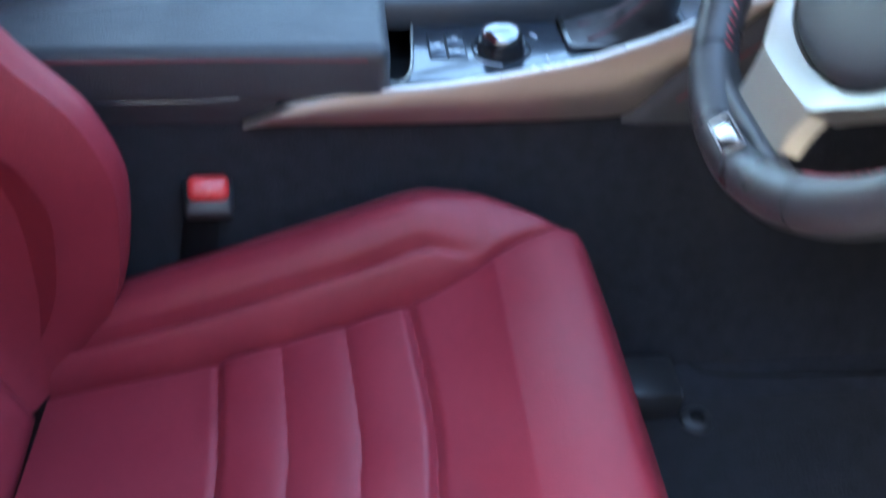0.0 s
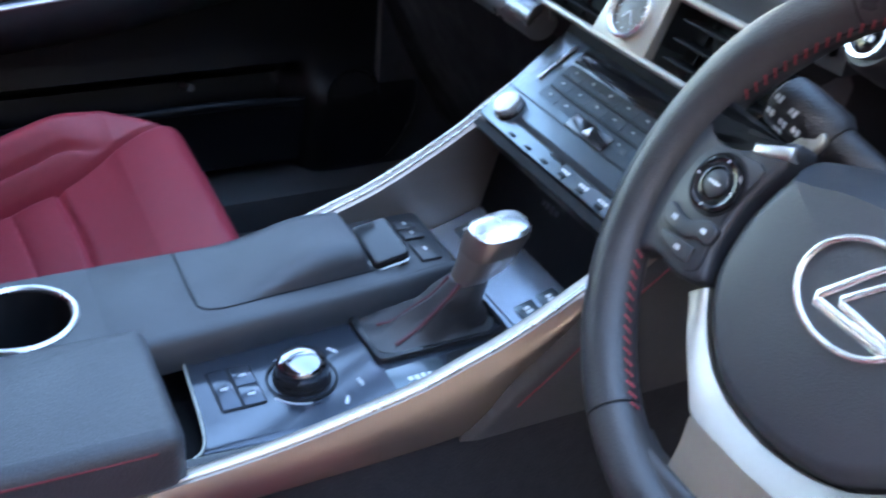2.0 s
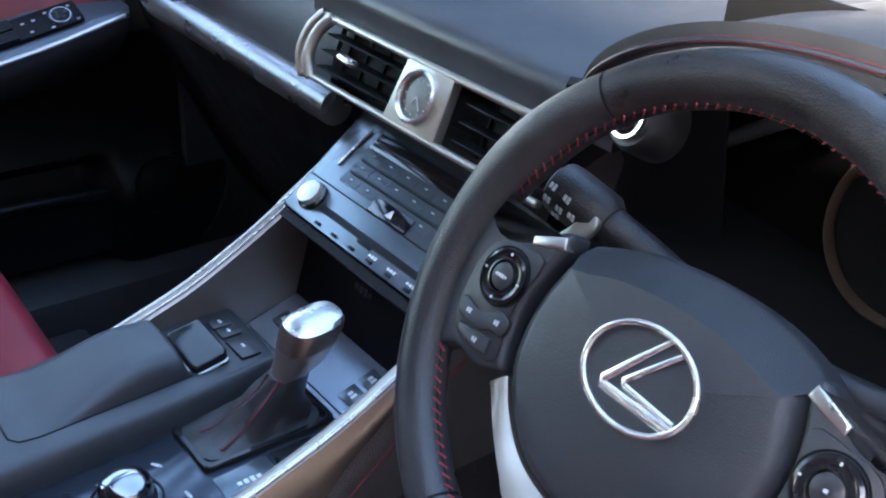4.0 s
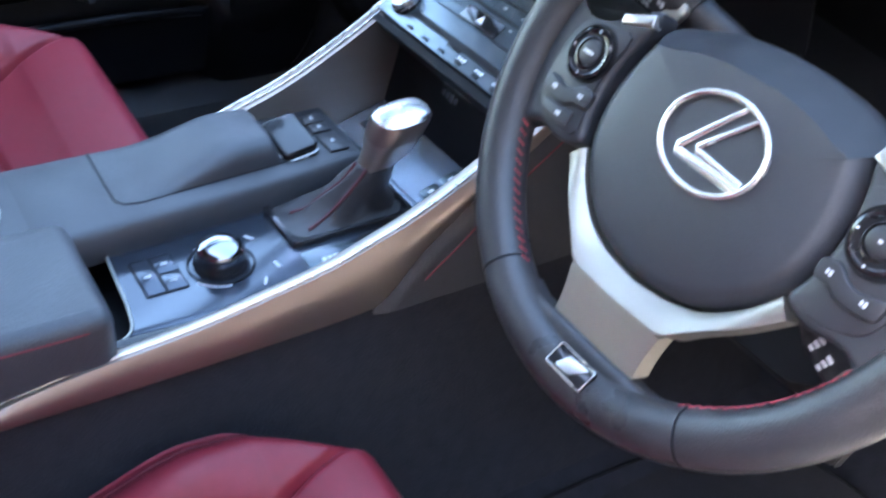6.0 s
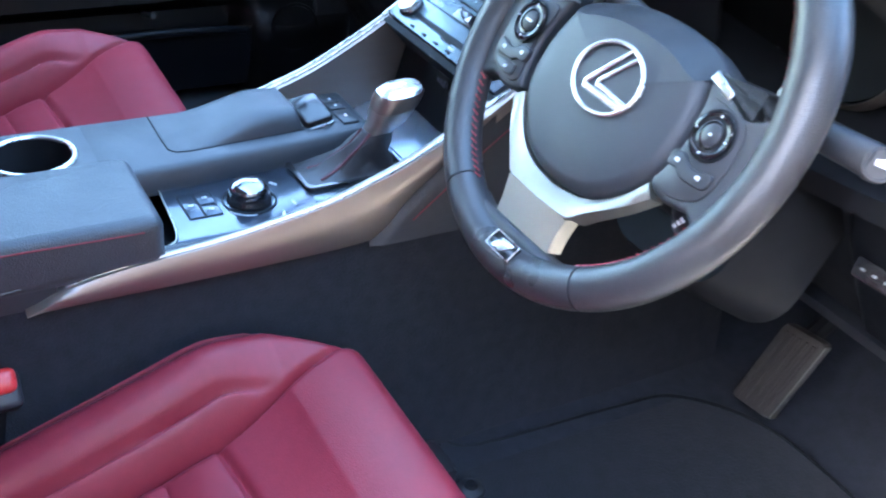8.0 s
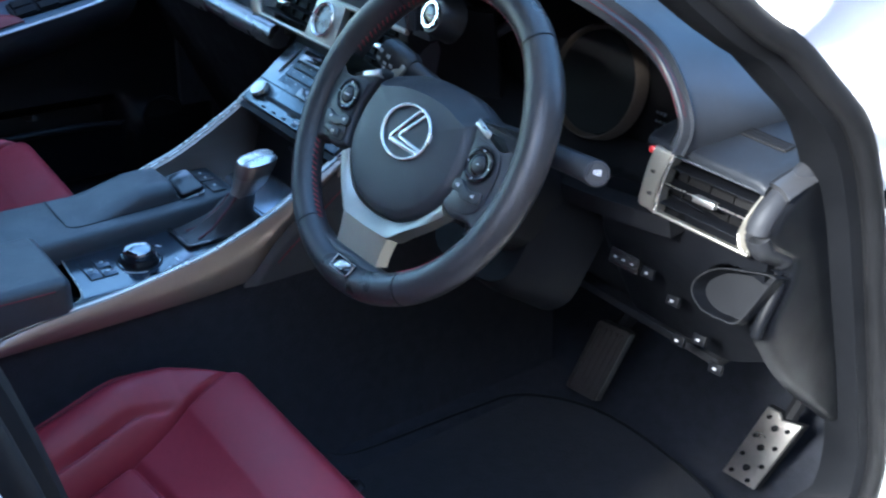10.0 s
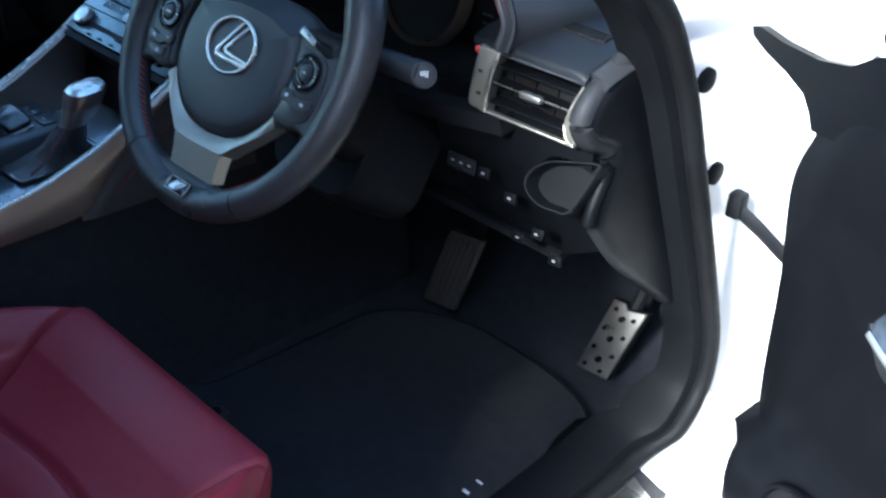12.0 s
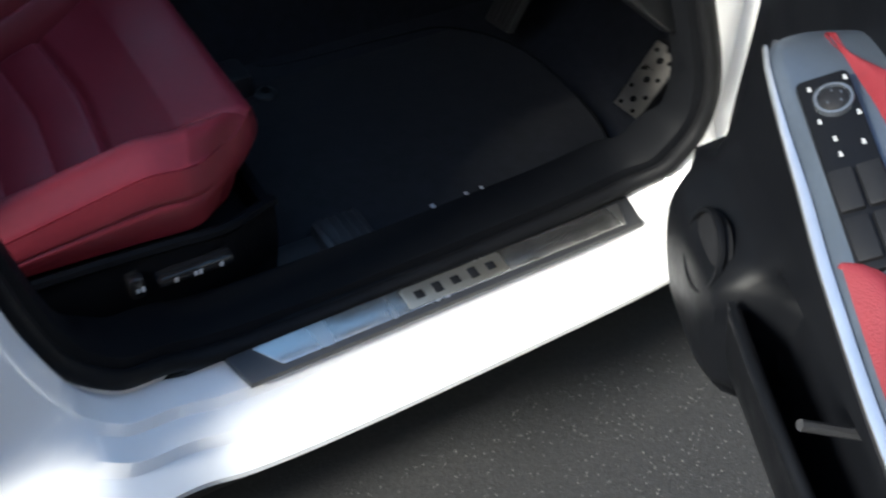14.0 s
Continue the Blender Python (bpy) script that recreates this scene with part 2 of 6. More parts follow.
def slab(outline, h, r, m, seg=2, crown=0.0):
    """A flat outline (2D) raised by h, its upper edge rounded by r, placed by m. crown lifts the middle."""
    pts = [Vector((x, y)) for x, y in outline]
    n = len(pts)
    area = sum(pts[i].x * pts[(i + 1) % n].y - pts[(i + 1) % n].x * pts[i].y for i in range(n))
    if area < 0:
        pts.reverse()
    nor = []
    for i in range(n):
        e1, e2 = (pts[i] - pts[i - 1]).normalized(), (pts[(i + 1) % n] - pts[i]).normalized()
        v = Vector((e1.y + e2.y, -e1.x - e2.x))
        v = v.normalized() if v.length > 1e-6 else Vector((e1.y, -e1.x))
        nor.append(v / max(0.5, v.dot(Vector((e1.y, -e1.x)))))
    rings = [[m @ Vector((p.x, p.y, 0)) for p in pts]]
    for k in range(seg + 1):
        a = math.pi / 2 * k / seg
        rings.append([m @ Vector(((p - v * (r * (1 - math.cos(a)))).x, (p - v * (r * (1 - math.cos(a)))).y, h - r + r * math.sin(a))) for p, v in zip(pts, nor)])
    if crown:
        cx, cy = sum(p.x for p in pts) / n, sum(p.y for p in pts) / n
        for k, q in enumerate((0.75, 0.5, 0.25)):
            rings.append([m @ Vector((cx + (p.x - v.x * r - cx) * q, cy + (p.y - v.y * r - cy) * q, h + crown * (1 - q * q))) for p, v in zip(pts, nor)])
    return loft(rings)


def rounded(w, h, r, seg=5, cx=0.0, cy=0.0):
    """The outline of a rounded rectangle."""
    out = []
    for sx, sy, a0 in ((1, 1, 0), (-1, 1, 90), (-1, -1, 180), (1, -1, 270)):
        for k in range(seg + 1):
            a = radians(a0 + 90 * k / seg)
            out.append((cx + sx * (w / 2 - r) + r * math.cos(a), cy + sy * (h / 2 - r) + r * math.sin(a)))
    return out


def oval(a, b, seg=32, cx=0.0, cy=0.0):
    return [(cx + a * math.cos(2 * math.pi * k / seg), cy + b * math.sin(2 * math.pi * k / seg)) for k in range(seg)]


def frame_ring(outer, inner, h, m, r=0.001):
    """A flat frame between two outlines of equally many points."""
    rings = []
    for pts, z in ((outer, 0), (outer, h - r), ([(a[0] * 0.85 + b[0] * 0.15, a[1] * 0.85 + b[1] * 0.15) for a, b in zip(outer, inner)], h),
                   ([(a[0] * 0.15 + b[0] * 0.85, a[1] * 0.15 + b[1] * 0.85) for a, b in zip(outer, inner)], h), (inner, h - r), (inner, 0)):
        rings.append([m @ Vector((x, y, z)) for x, y in pts])
    return loft(rings, True, False, True)


def sheet(fn, nu, nv, thick, out=None):
    """A surface fn(u, v), u and v from 0 to 1, given a thickness behind it; out: roughly the way that its seen side faces."""
    P = [[Vector(fn(i / nu, j / nv)) for j in range(nv + 1)] for i in range(nu + 1)]
    if out is not None:
        a = (P[-1][nv // 2] - P[0][nv // 2]).cross(P[nu // 2][-1] - P[nu // 2][0])
        if a.dot(Vector(out)) < 0:
            thick = -thick
    bm = bmesh.new()
    N = [[None] * (nv + 1) for _ in range(nu + 1)]
    for i in range(nu + 1):
        for j in range(nv + 1):
            du = P[min(i + 1, nu)][j] - P[max(i - 1, 0)][j]
            dv = P[i][min(j + 1, nv)] - P[i][max(j - 1, 0)]
            c = du.cross(dv)
            N[i][j] = c.normalized() if c.length > 1e-12 else Vector((0, 0, 1))
    A = [[bm.verts.new(P[i][j]) for j in range(nv + 1)] for i in range(nu + 1)]
    B = [[bm.verts.new(P[i][j] - N[i][j] * thick) for j in range(nv + 1)] for i in range(nu + 1)]
    for i in range(nu):
        for j in range(nv):
            bm.faces.new((A[i][j], A[i + 1][j], A[i + 1][j + 1], A[i][j + 1]))
            bm.faces.new((B[i][j], B[i][j + 1], B[i + 1][j + 1], B[i + 1][j]))
    for i in range(nu):
        bm.faces.new((A[i][0], B[i][0], B[i + 1][0], A[i + 1][0]))
        bm.faces.new((A[i][nv], A[i + 1][nv], B[i + 1][nv], B[i][nv]))
    for j in range(nv):
        bm.faces.new((A[0][j], A[0][j + 1], B[0][j + 1], B[0][j]))
        bm.faces.new((A[nu][j], B[nu][j], B[nu][j + 1], A[nu][j + 1]))
    return bm


def axes(o, x, y, z):
    """A placing matrix from an origin and three axes."""
    m = Matrix((x, y, z)).transposed().to_4x4()
    m.translation = o
    return m


def plane_on(o, normal, along):
    """A placing matrix whose z is the normal and whose x lies along the given way."""
    z = Vector(normal).normalized()
    x = (Vector(along) - z * Vector(along).dot(z)).normalized()
    return axes(o, x, z.cross(x), z)


def step(a, b, x):
    t = min(1, max(0, (x - a) / (b - a)))
    return t * t * (3 - 2 * t)


def curve1(pts, x):
    """A smooth curve y(x) through sorted points."""
    if x <= pts[0][0]:
        return pts[0][1]
    for (x0, y0), (x1, y1) in zip(pts, pts[1:]):
        if x <= x1:
            break
    else:
        return pts[-1][1]
    k = [p[0] for p in pts].index(x0)
    d = [(pts[i + 1][1] - pts[i][1]) / (pts[i + 1][0] - pts[i][0]) for i in range(len(pts) - 1)]

    def slope(i):
        if i == 0 or i == len(pts) - 1:
            return d[0] if i == 0 else d[-1]
        a, b = d[i - 1], d[i]
        return 0.0 if a * b <= 0 else 2 * a * b / (a + b)

    h, t = x1 - x0, (x - x0) / (x1 - x0)
    return ((2 * t ** 3 - 3 * t * t + 1) * y0 + (t ** 3 - 2 * t * t + t) * h * slope(k)
            + (3 * t * t - 2 * t ** 3) * y1 + (t ** 3 - t * t) * h * slope(k + 1))


def bars(m, w, h, count, mat, parent, depth=0.0006, name="marking"):
    """Unreadable writing as a few plain bars."""
    each = w / (count * 1.5 - 0.5)
    bms = [rbox((-w / 2 + each * (0.5 + 1.5 * i), 0, depth / 2), (each, h * (0.7 + 0.3 * ((i * 7) % 3) / 2), depth), 0) for i in range(count)]
    return part(name, turned(join(*bms), m), mat, parent, smooth=False)


# ---- ground and car shell ----
ground = single("ground", sheet(lambda u, v: (-300 + 600 * v, -300 + 600 * u, 0.0), 8, 8, 0.2, (0, 0, 1)), ASPHALT, "grey asphalt parking surface with fine stones", "ground", kind="structure")
CHIPS = material("asphalt_chippings", (0.075, 0.075, 0.073), 0.85, vary=0.5, scale=90, grain=0.4, spec=0.3)
rng = random.Random(5)
chip_verts, chip_faces = [], []
for _ in range(5200):
    px, py, r = rng.uniform(0.7, 1.6), rng.uniform(-0.4, 0.7), rng.uniform(0.0008, 0.0026)
    k, a0 = len(chip_verts), rng.uniform(0, 6.3)
    chip_verts += [(px + r * math.cos(a0 + a), py + r * math.sin(a0 + a) * rng.uniform(0.5, 1), 0.0) for a in (0, 1.57, 3.14, 4.71)] + [(px, py, r * rng.uniform(0.3, 0.7))]
    chip_faces += [(k, k + 1, k + 4), (k + 1, k + 2, k + 4), (k + 2, k + 3, k + 4), (k + 3, k, k + 4)]
me = bpy.data.meshes.new("stone_chippings")
me.from_pydata(chip_verts, [], chip_faces)
me.materials.append(CHIPS)
tagged(new("stone_chippings", me), "small pale stone chippings in the asphalt", "gravel", kind="stuff")

# unseen wall added behind the camera: closes the view, cuts side light, reflects warm
BROWN = material("brown_wall", (0.22, 0.155, 0.11), 0.9, vary=0.25, scale=3, grain=0.5, grain_scale=60)
single("side_light_wall", rbox((2.5, 0.0, 1.3), (0.25, 24.0, 2.6), 0.02), BROWN, "plain brown wall, unseen, added to cut side light", "wall", kind="structure")

# The driver's door opening in the y-z plane, from the foot of the windscreen pillar round to the roof.
LOOP = [(-0.42, 1.335), (-0.24, 1.265), (-0.08, 1.165), (0.061, 1.066), (0.106, 1.041), (0.143, 1.010), (0.198, 0.958), (0.246, 0.884), (0.289, 0.795),
        (0.358, 0.647), (0.402, 0.54), (0.405, 0.470), (0.368, 0.424), (0.307, 0.388), (0.10, 0.377), (-0.10, 0.374), (-0.213, 0.379),
        (-0.261, 0.391), (-0.314, 0.419), (-0.356, 0.460), (-0.379, 0.523), (-0.395, 0.60), (-0.435, 0.80), (-0.468, 0.956), (-0.53, 1.16), (-0.56, 1.28), (-0.52, 1.335)]


def loop_x(z):
    return 0.72 - 0.024 * step(0.425, 0.385, z) - 0.32 * max(0.0, z - 0.98)


def sweep(profile, n=5, side=1):
    """Sweeps a profile of (outward, across) round the door opening; profile(kind weights) per station."""
    path = smooth_path([(0, y, z) for y, z in LOOP], n, closed=True)
    k = len(path)
    rings = []
    for i, p in enumerate(path):
        t = (path[(i + 1) % k] - path[i - 1]).normalized()
        out = Vector((0, -t.z, t.y))
        if out.dot(Vector((0, p.y + 0.05, p.z - 0.85))) < 0:
            out = -out
        low = step(0.3, 0.9, -out.z)
        front = step(0.2, 0.8, out.y) * (1 - low)
        rings.append([Vector((side * (loop_x(p.z) + a), p.y + out.y * o, p.z + out.z * o)) for o, a in profile(low, front)])
    return loft(rings, True, False, True)


def white_profile(low, front):
    rear = [(0.0, -0.03), (0.0, 0.004), (0.010, 0.012), (0.020, 0.042), (0.028, 0.050), (0.060, 0.060), (0.085, 0.072), (0.13, 0.085), (0.17, 0.085), (0.10, -0.03)]
    fro = [(0.0, -0.03), (0.0, -0.002), (0.012, -0.006), (0.06, -0.012), (0.11, -0.016), (0.16, -0.012), (0.21, 0.02), (0.22, 0.08), (0.24, 0.02), (0.10, -0.05)]
    bot = [(0.0, -0.03), (0.0, -0.004), (0.022, 0.010), (0.0235, 0.048), (0.034, 0.055), (0.0345, 0.087), (0.0455, 0.094), (0.047, 0.131), (0.053, 0.132), (0.12, 0.02)]
    return [tuple(low * b + front * f + (1 - low - front) * r for b, f, r in zip(bb, ff, rr)) for bb, ff, rr in zip(bot, fro, rear)]


car = thing("car", "white car body with the driver's door opening", "car")
part("side_frame", sweep(white_profile), PAINT, car, "glossy white painted door frame and sill")
part("door_seal", sweep(lambda low, front: [(0.0055 + 0.0105 * math.cos(a), 0.006 + 0.011 * math.sin(a)) for a in [2 * math.pi * k / 10 for k in range(10)]]), RUBBER, car, "black rubber weatherstrip round the door opening")


def trim_profile(low, front):
    w = 0.05 + 0.02 * low
    return [(0.0, 0.0), (-0.012, -0.006), (-0.016, -0.025), (-0.010, -w), (0.01, -w), (0.012, -0.01)]


part("frame_trim", sweep(trim_profile), FRAME_TRIM, car, "black plastic trim inside the door frame")
for y, z in ((0.303, 0.883), (0.358, 0.767)):
    part("plug", revolve([(0.0005, 0.006), (0.009, 0.006), (0.0125, 0.004), (0.013, 0.0)], plane_on((0.7125, y, z), (1, -0.1, 0), (0, 0, 1)), 20), RUBBER, car, "black rubber plug")

# sill: raised black tread trim with a metal plate
sill = thing("sill_plate", "brushed metal sill plate in a black plastic surround", "sill plate", (0.728, 0.06, 0.36))
SM = plane_on((0.7265, 0.062, 0.3625), (0.11, 0, 1), (0, 1, 0))
part("surround", slab([(-0.278, 0.032), (-0.262, -0.026), (0.262, -0.026), (0.272, 0.034), (0.25, 0.036), (-0.26, 0.036)], 0.008, 0.003, SM), HARD, sill, "black plastic surround")
part("plate", slab([(-0.245, 0.014), (-0.222, -0.019), (0.238, -0.019), (0.25, 0.014)], 0.0016, 0.0006, SM @ pose(0, 0, 0.008)), ALU, sill, "brushed metal tread plate")
EM = SM @ pose(0, 0, 0.0097)
part("emblem_field", slab(rounded(0.134, 0.029, 0.004, cx=0.0, cy=-0.0025), 0.0008, 0.0003, EM), SILVER, sill, "pale satin field")
for i in range(5):
    part("emblem_bar", turned(rbox((-0.048 + 0.024 * i, -0.0025, 0.0012), (0.011, 0.011 + 0.004 * (i % 2), 0.0008), 0.0003), EM), DARK, sill)

# inner sill trim along the floor
part("inner_sill", sheet(lambda u, v: (0.71 - 0.15 * v, -0.42 + 0.83 * u, curve1([(0, 0.374), (0.25, 0.382), (0.5, 0.37), (0.75, 0.32), (1.0, 0.292)], v) + 0.02 * step(0.85, 1, u)), 24, 14, 0.01), DOOR_PLASTIC, car, "ribbed black plastic sill trim")
for k in range(5):
    part("sill_rib", tube([(0.690 - 0.011 * k, -0.36 + 0.66 * i / 12, curve1([(0, 0.374), (0.25, 0.382), (0.5, 0.37), (0.75, 0.32), (1.0, 0.292)], (0.020 + 0.011 * k) / 0.15) + 0.0005) for i in range(13)], 0.0024, 6), DOOR_PLASTIC, car)

# roof, pillars and far side close the cabin
part("roof", sheet(lambda u, v: (-0.62 + 1.24 * v, -0.40 - 1.35 * u, 1.36 + 0.05 * math.sin(math.pi * v) - 0.03 * u), 10, 12, 0.03), PAINT, car, "white painted roof")
for side in (1, -1):
    part("roof_rail", sheet(lambda u, v: (side * (0.60 + 0.115 * v), -0.44 - 1.31 * u, 1.375 - 0.075 * v ** 1.5 - 0.03 * u), 10, 8, 0.02, (side, 0, 1)), PAINT, car, "white painted roof rail")
part("headliner", sheet(lambda u, v: (-0.60 + 1.2 * v, -0.40 - 1.35 * u, 1.32 + 0.045 * math.sin(math.pi * v) - 0.03 * u), 10, 12, 0.01), HEADLINER, car, "grey fabric roof lining")
part("windscreen", sheet(lambda u, v: (-0.64 + 1.28 * v, curve1([(0, -0.40), (1, 0.62)], u) + 0.06 * math.sin(math.pi * v), 1.365 - 0.385 * u ** 1.1 + 0.01 * math.sin(math.pi * v)), 12, 16, 0.004), GLASS, car, "curved glass windscreen").visible_shadow = False
part("bonnet", sheet(lambda u, v: (-0.80 + 1.6 * v, 0.66 + 1.05 * u, 0.945 - 0.16 * u ** 2 + 0.03 * math.sin(math.pi * v)), 10, 12, 0.02), PAINT, car, "white painted bonnet")
part("fender", sheet(lambda u, v: (0.80 + 0.05 * math.sin(math.pi * v) - 0.02 * u, 0.62 + 1.1 * u, 0.93 - 0.76 * v - 0.12 * u ** 2 * (1 - v)), 10, 10, 0.02), PAINT, car, "white painted front wing")
part("fender", sheet(lambda u, v: (-0.80 - 0.05 * math.sin(math.pi * v) + 0.02 * u, 0.62 + 1.1 * u, 0.93 - 0.76 * v - 0.12 * u ** 2 * (1 - v)), 10, 10, 0.02), PAINT, car, "white painted front wing")
part("underbody", rbox((0, -0.05, 0.215), (1.50, 3.5, 0.03), 0.01), DARK, car, "dark underbody")
part("front_bumper", rbox((0, 1.72, 0.46), (1.62, 0.08, 0.60), 0.03), PAINT, car, "white painted front bumper")
part("cowl_side", sheet(lambda u, v: (0.690 + 0.18 * u, 0.440 + 0.065 * u + 0.012 * math.sin(math.pi * u), 0.33 + 0.64 * v), 8, 12, 0.01, (0, -1, 0)), PAINT, car, "white panel behind the front wing")
part("firewall", rbox((0, 0.70, 0.58), (1.5, 0.05, 0.70), 0.01), DARK, car, "dark bulkhead ahead of the footwells")
part("rear_wall", rbox((0, -1.75, 0.80), (1.4, 0.05, 1.05), 0.01), DARK, car, "dark partition behind the cabin")
part("rear_side", rbox((0.74, -1.17, 0.55), (0.05, 1.15, 0.70), 0.02), PAINT, car, "white closed rear side")
part("rear_side", rbox((-0.74, -1.17, 0.60), (0.05, 1.15, 0.60), 0.02), PAINT, car, "white closed rear side")
part("side_window", rbox((0.69, -1.15, 1.12), (0.004, 1.05, 0.40), 0), PRIVACY, car, "dark rear side glass")
part("side_window", rbox((-0.69, -0.78, 1.12), (0.004, 1.80, 0.40), 0), GLASS, car, "side glass").visible_shadow = False
part("far_pillar", tube(smooth_path([(-0.72, 0.56, 0.96), (-0.71, 0.2, 1.07), (-0.66, -0.15, 1.24), (-0.63, -0.42, 1.33)], 6), 0.03, 8), HARD, car, "dark windscreen pillar")
part("far_pillar", tube([(-0.72, -0.46, 0.9), (-0.66, -0.52, 1.33)], 0.035, 8), HARD, car, "dark door pillar")
part("far_sill", rbox((-0.72, -0.55, 0.29), (0.16, 2.3, 0.22), 0.03), PLASTIC, car, "black far sill trim")

# ---- floor ----
def floor_z(x, y):
    return 0.295 + 0.42 * step(0.50, 0.86, y) * 0.8 + 0.012 * step(0.30, 0.14, abs(x))


floor = single("floor", sheet(lambda u, v: (-0.70 + 1.40 * v, -1.75 + 2.45 * u, floor_z(-0.70 + 1.40 * v, -1.75 + 2.45 * u)), 70, 40, 0.03, (0, 0, 1)), CARPET, "charcoal carpet on the cabin floor", "carpet", kind="structure")
MAT_OUT = [(0.155, 0.10), (0.165, 0.30), (0.185, 0.40), (0.30, 0.47), (0.52, 0.455), (0.60, 0.36), (0.63, 0.15), (0.62, -0.10), (0.58, -0.155), (0.22, -0.155), (0.145, -0.10), (0.115, 0.0), (0.125, 0.06)]
mat_path = [(p.x, p.y) for p in smooth_path([(x, y, 0) for x, y in MAT_OUT], 5, closed=True)]
floor_mat = thing("floor_mat", "charcoal pile floor mat with a bound dark edge", "floor mat", (0.38, 0.1, 0.30))
part("mat_surface", slab(mat_path, 0.009, 0.003, pose(0, 0, 0.2955)), MAT_PILE, floor_mat)
part("binding", tube([(x, y, 0.305) for x, y in mat_path], 0.0030, 8, closed=True), DARK, floor_mat, "black bound edge")
for x, y in ((0.215, 0.055), (0.565, 0.04)):
    part("fastener", revolve([(0.0005, 0.008), (0.008, 0.008), (0.016, 0.005), (0.018, 0.0)], pose(x, y, 0.3035), 20), HARD, floor_mat, "round black mat fastener")
    part("fastener_cap", revolve([(0.0005, 0.012), (0.006, 0.0115), (0.008, 0.008)], pose(x, y, 0.3035), 16), RUBBER, floor_mat)
for y, w in ((0.146, 0.012), (0.199, 0.010), (0.224, 0.007)):
    part("mat_mark", rbox((0.547, y, 0.3052), (0.010, w * 0.5, 0.0012), 0.0004), MARK, floor_mat, "small pale woven mark")


# ---- doors ----
def build_door(hinge, d, n_in, name, label):
    """A front door: s runs from the hinge edge to the latch, m from the hinge line inward, z up."""
    H, D3, N3 = Vector(hinge), Vector(d).normalized(), Vector(n_in).normalized()

    def P(s, m, z):
        return H + D3 * s + N3 * m + Vector((0, 0, z))

    door = thing(name, label, "car door", P(0.5, 0.0, 0.30))

    def arm_z(s):
        return curve1([(0.20, 0.797), (0.26, 0.788), (0.37, 0.762), (0.46, 0.746), (0.56, 0.728), (0.85, 0.70)], s)

    # outer skin
    part("outer_skin", sheet(lambda u, v: P(0.022 + 0.978 * u, -0.055 - 0.035 * math.sin(math.pi * min(1, v * 1.1)), 0.30 + 0.62 * v), 16, 14, 0.012, -N3), PAINT, door, "white painted outer skin")
    part("hinge_face", sheet(lambda u, v: P(0.024 + 0.028 * u, -0.060 + 0.095 * u, 0.36 + 0.49 * v), 6, 12, 0.01), PAINT, door, "white painted hinge face")

    # inner card: a shaped panel from the lower edge to the belt line
    def front_edge(z):
        return curve1([(0.375, 0.22), (0.40, 0.155), (0.43, 0.127), (0.48, 0.106), (0.535, 0.096), (0.55, 0.072), (0.70, 0.056), (0.80, 0.040), (0.86, 0.058), (0.90, 0.08), (0.95, 0.10)], z)

    def card(u, v):
        z = 0.375 + 0.565 * v
        s = front_edge(z) + (1.0 - front_edge(z)) * u ** 1.15
        m = curve1([(0.375, 0.070), (0.41, 0.092), (0.50, 0.102), (0.60, 0.068), (0.68, 0.060), (0.78, 0.058), (0.86, 0.062), (0.91, 0.055), (0.945, 0.010)], z)
        if z > 0.55:
            m += (0.055 - m) * (1 - step(0.0, 0.08, u))
        m += 0.018 * step(0.56, 0.52, z) * step(0.0, 0.03, u) * step(0.32, 0.24, s)
        m -= 0.050 * step(0.27, 0.31, s) * step(0.575, 0.545, z)
        return P(s, m, z)

    part("door_card", sheet(card, 60, 60, 0.012, N3), DOOR_PLASTIC, door, "black moulded inner panel")
    # speaker grille ring and map pocket lip
    spk = plane_on(P(0.212, 0.111, 0.521), N3 + Vector((0, 0, 0.1)), D3)
    part("speaker_surround", frame_ring(oval(0.043, 0.043, 36), oval(0.038, 0.038, 36), 0.006, spk, 0.002), KNEE, door, "black speaker surround")
    part("speaker_grille", revolve([(0.0005, 0.004), (0.022, 0.0035), (0.037, 0.001), (0.038, -0.01)], spk, 36), DARK, door, "dark speaker grille")
    lip = smooth_path([P(0.30, 0.11, 0.525), P(0.42, 0.118, 0.535), P(0.60, 0.112, 0.53), P(0.80, 0.10, 0.52)], 8)
    part("pocket_lip", tube(lip, 0.007, 10), DOOR_PLASTIC, door, "rounded lip of the map pocket")
    part("pocket_front", sheet(lambda u, v: P(0.29 + 0.53 * u, curve1([(0, 0.040), (0.15, 0.085), (1, 0.115)], v), 0.40 + 0.13 * v), 20, 14, 0.006, N3), DOOR_PLASTIC, door, "black map pocket front")
    part("pocket_rib", tube([P(0.455, 0.05, 0.545), P(0.455, 0.115, 0.565)], 0.005, 8), HARD, door, "grey pocket divider")
    # armrest, widening to the rear
    def out_m(s):
        return curve1([(0.24, 0.126), (0.26, 0.143), (0.31, 0.148), (0.38, 0.151), (0.46, 0.157), (0.53, 0.159), (0.85, 0.166)], s)

    def arm_rise(s):
        return curve1([(0.234, 0.0), (0.30, 0.020), (0.375, 0.042), (0.85, 0.042)], s)

    def strip_w(s):
        return 0.0035 + 0.0050 * step(0.25, 0.42, s)

    def arm(u, v):
        s = 0.234 + 0.61 * u + 0.012 * v ** 4 * (1 - u)
        nose = step(-0.03, 0.03, u)
        m = 0.050 + (out_m(s) - 0.050 - strip_w(s)) * v
        z = arm_z(s) + arm_rise(s) * (1 - v) - 0.006 * step(0.9, 1, v) ** 2 - 0.012 * (1 - nose)
        return P(s, m, z)

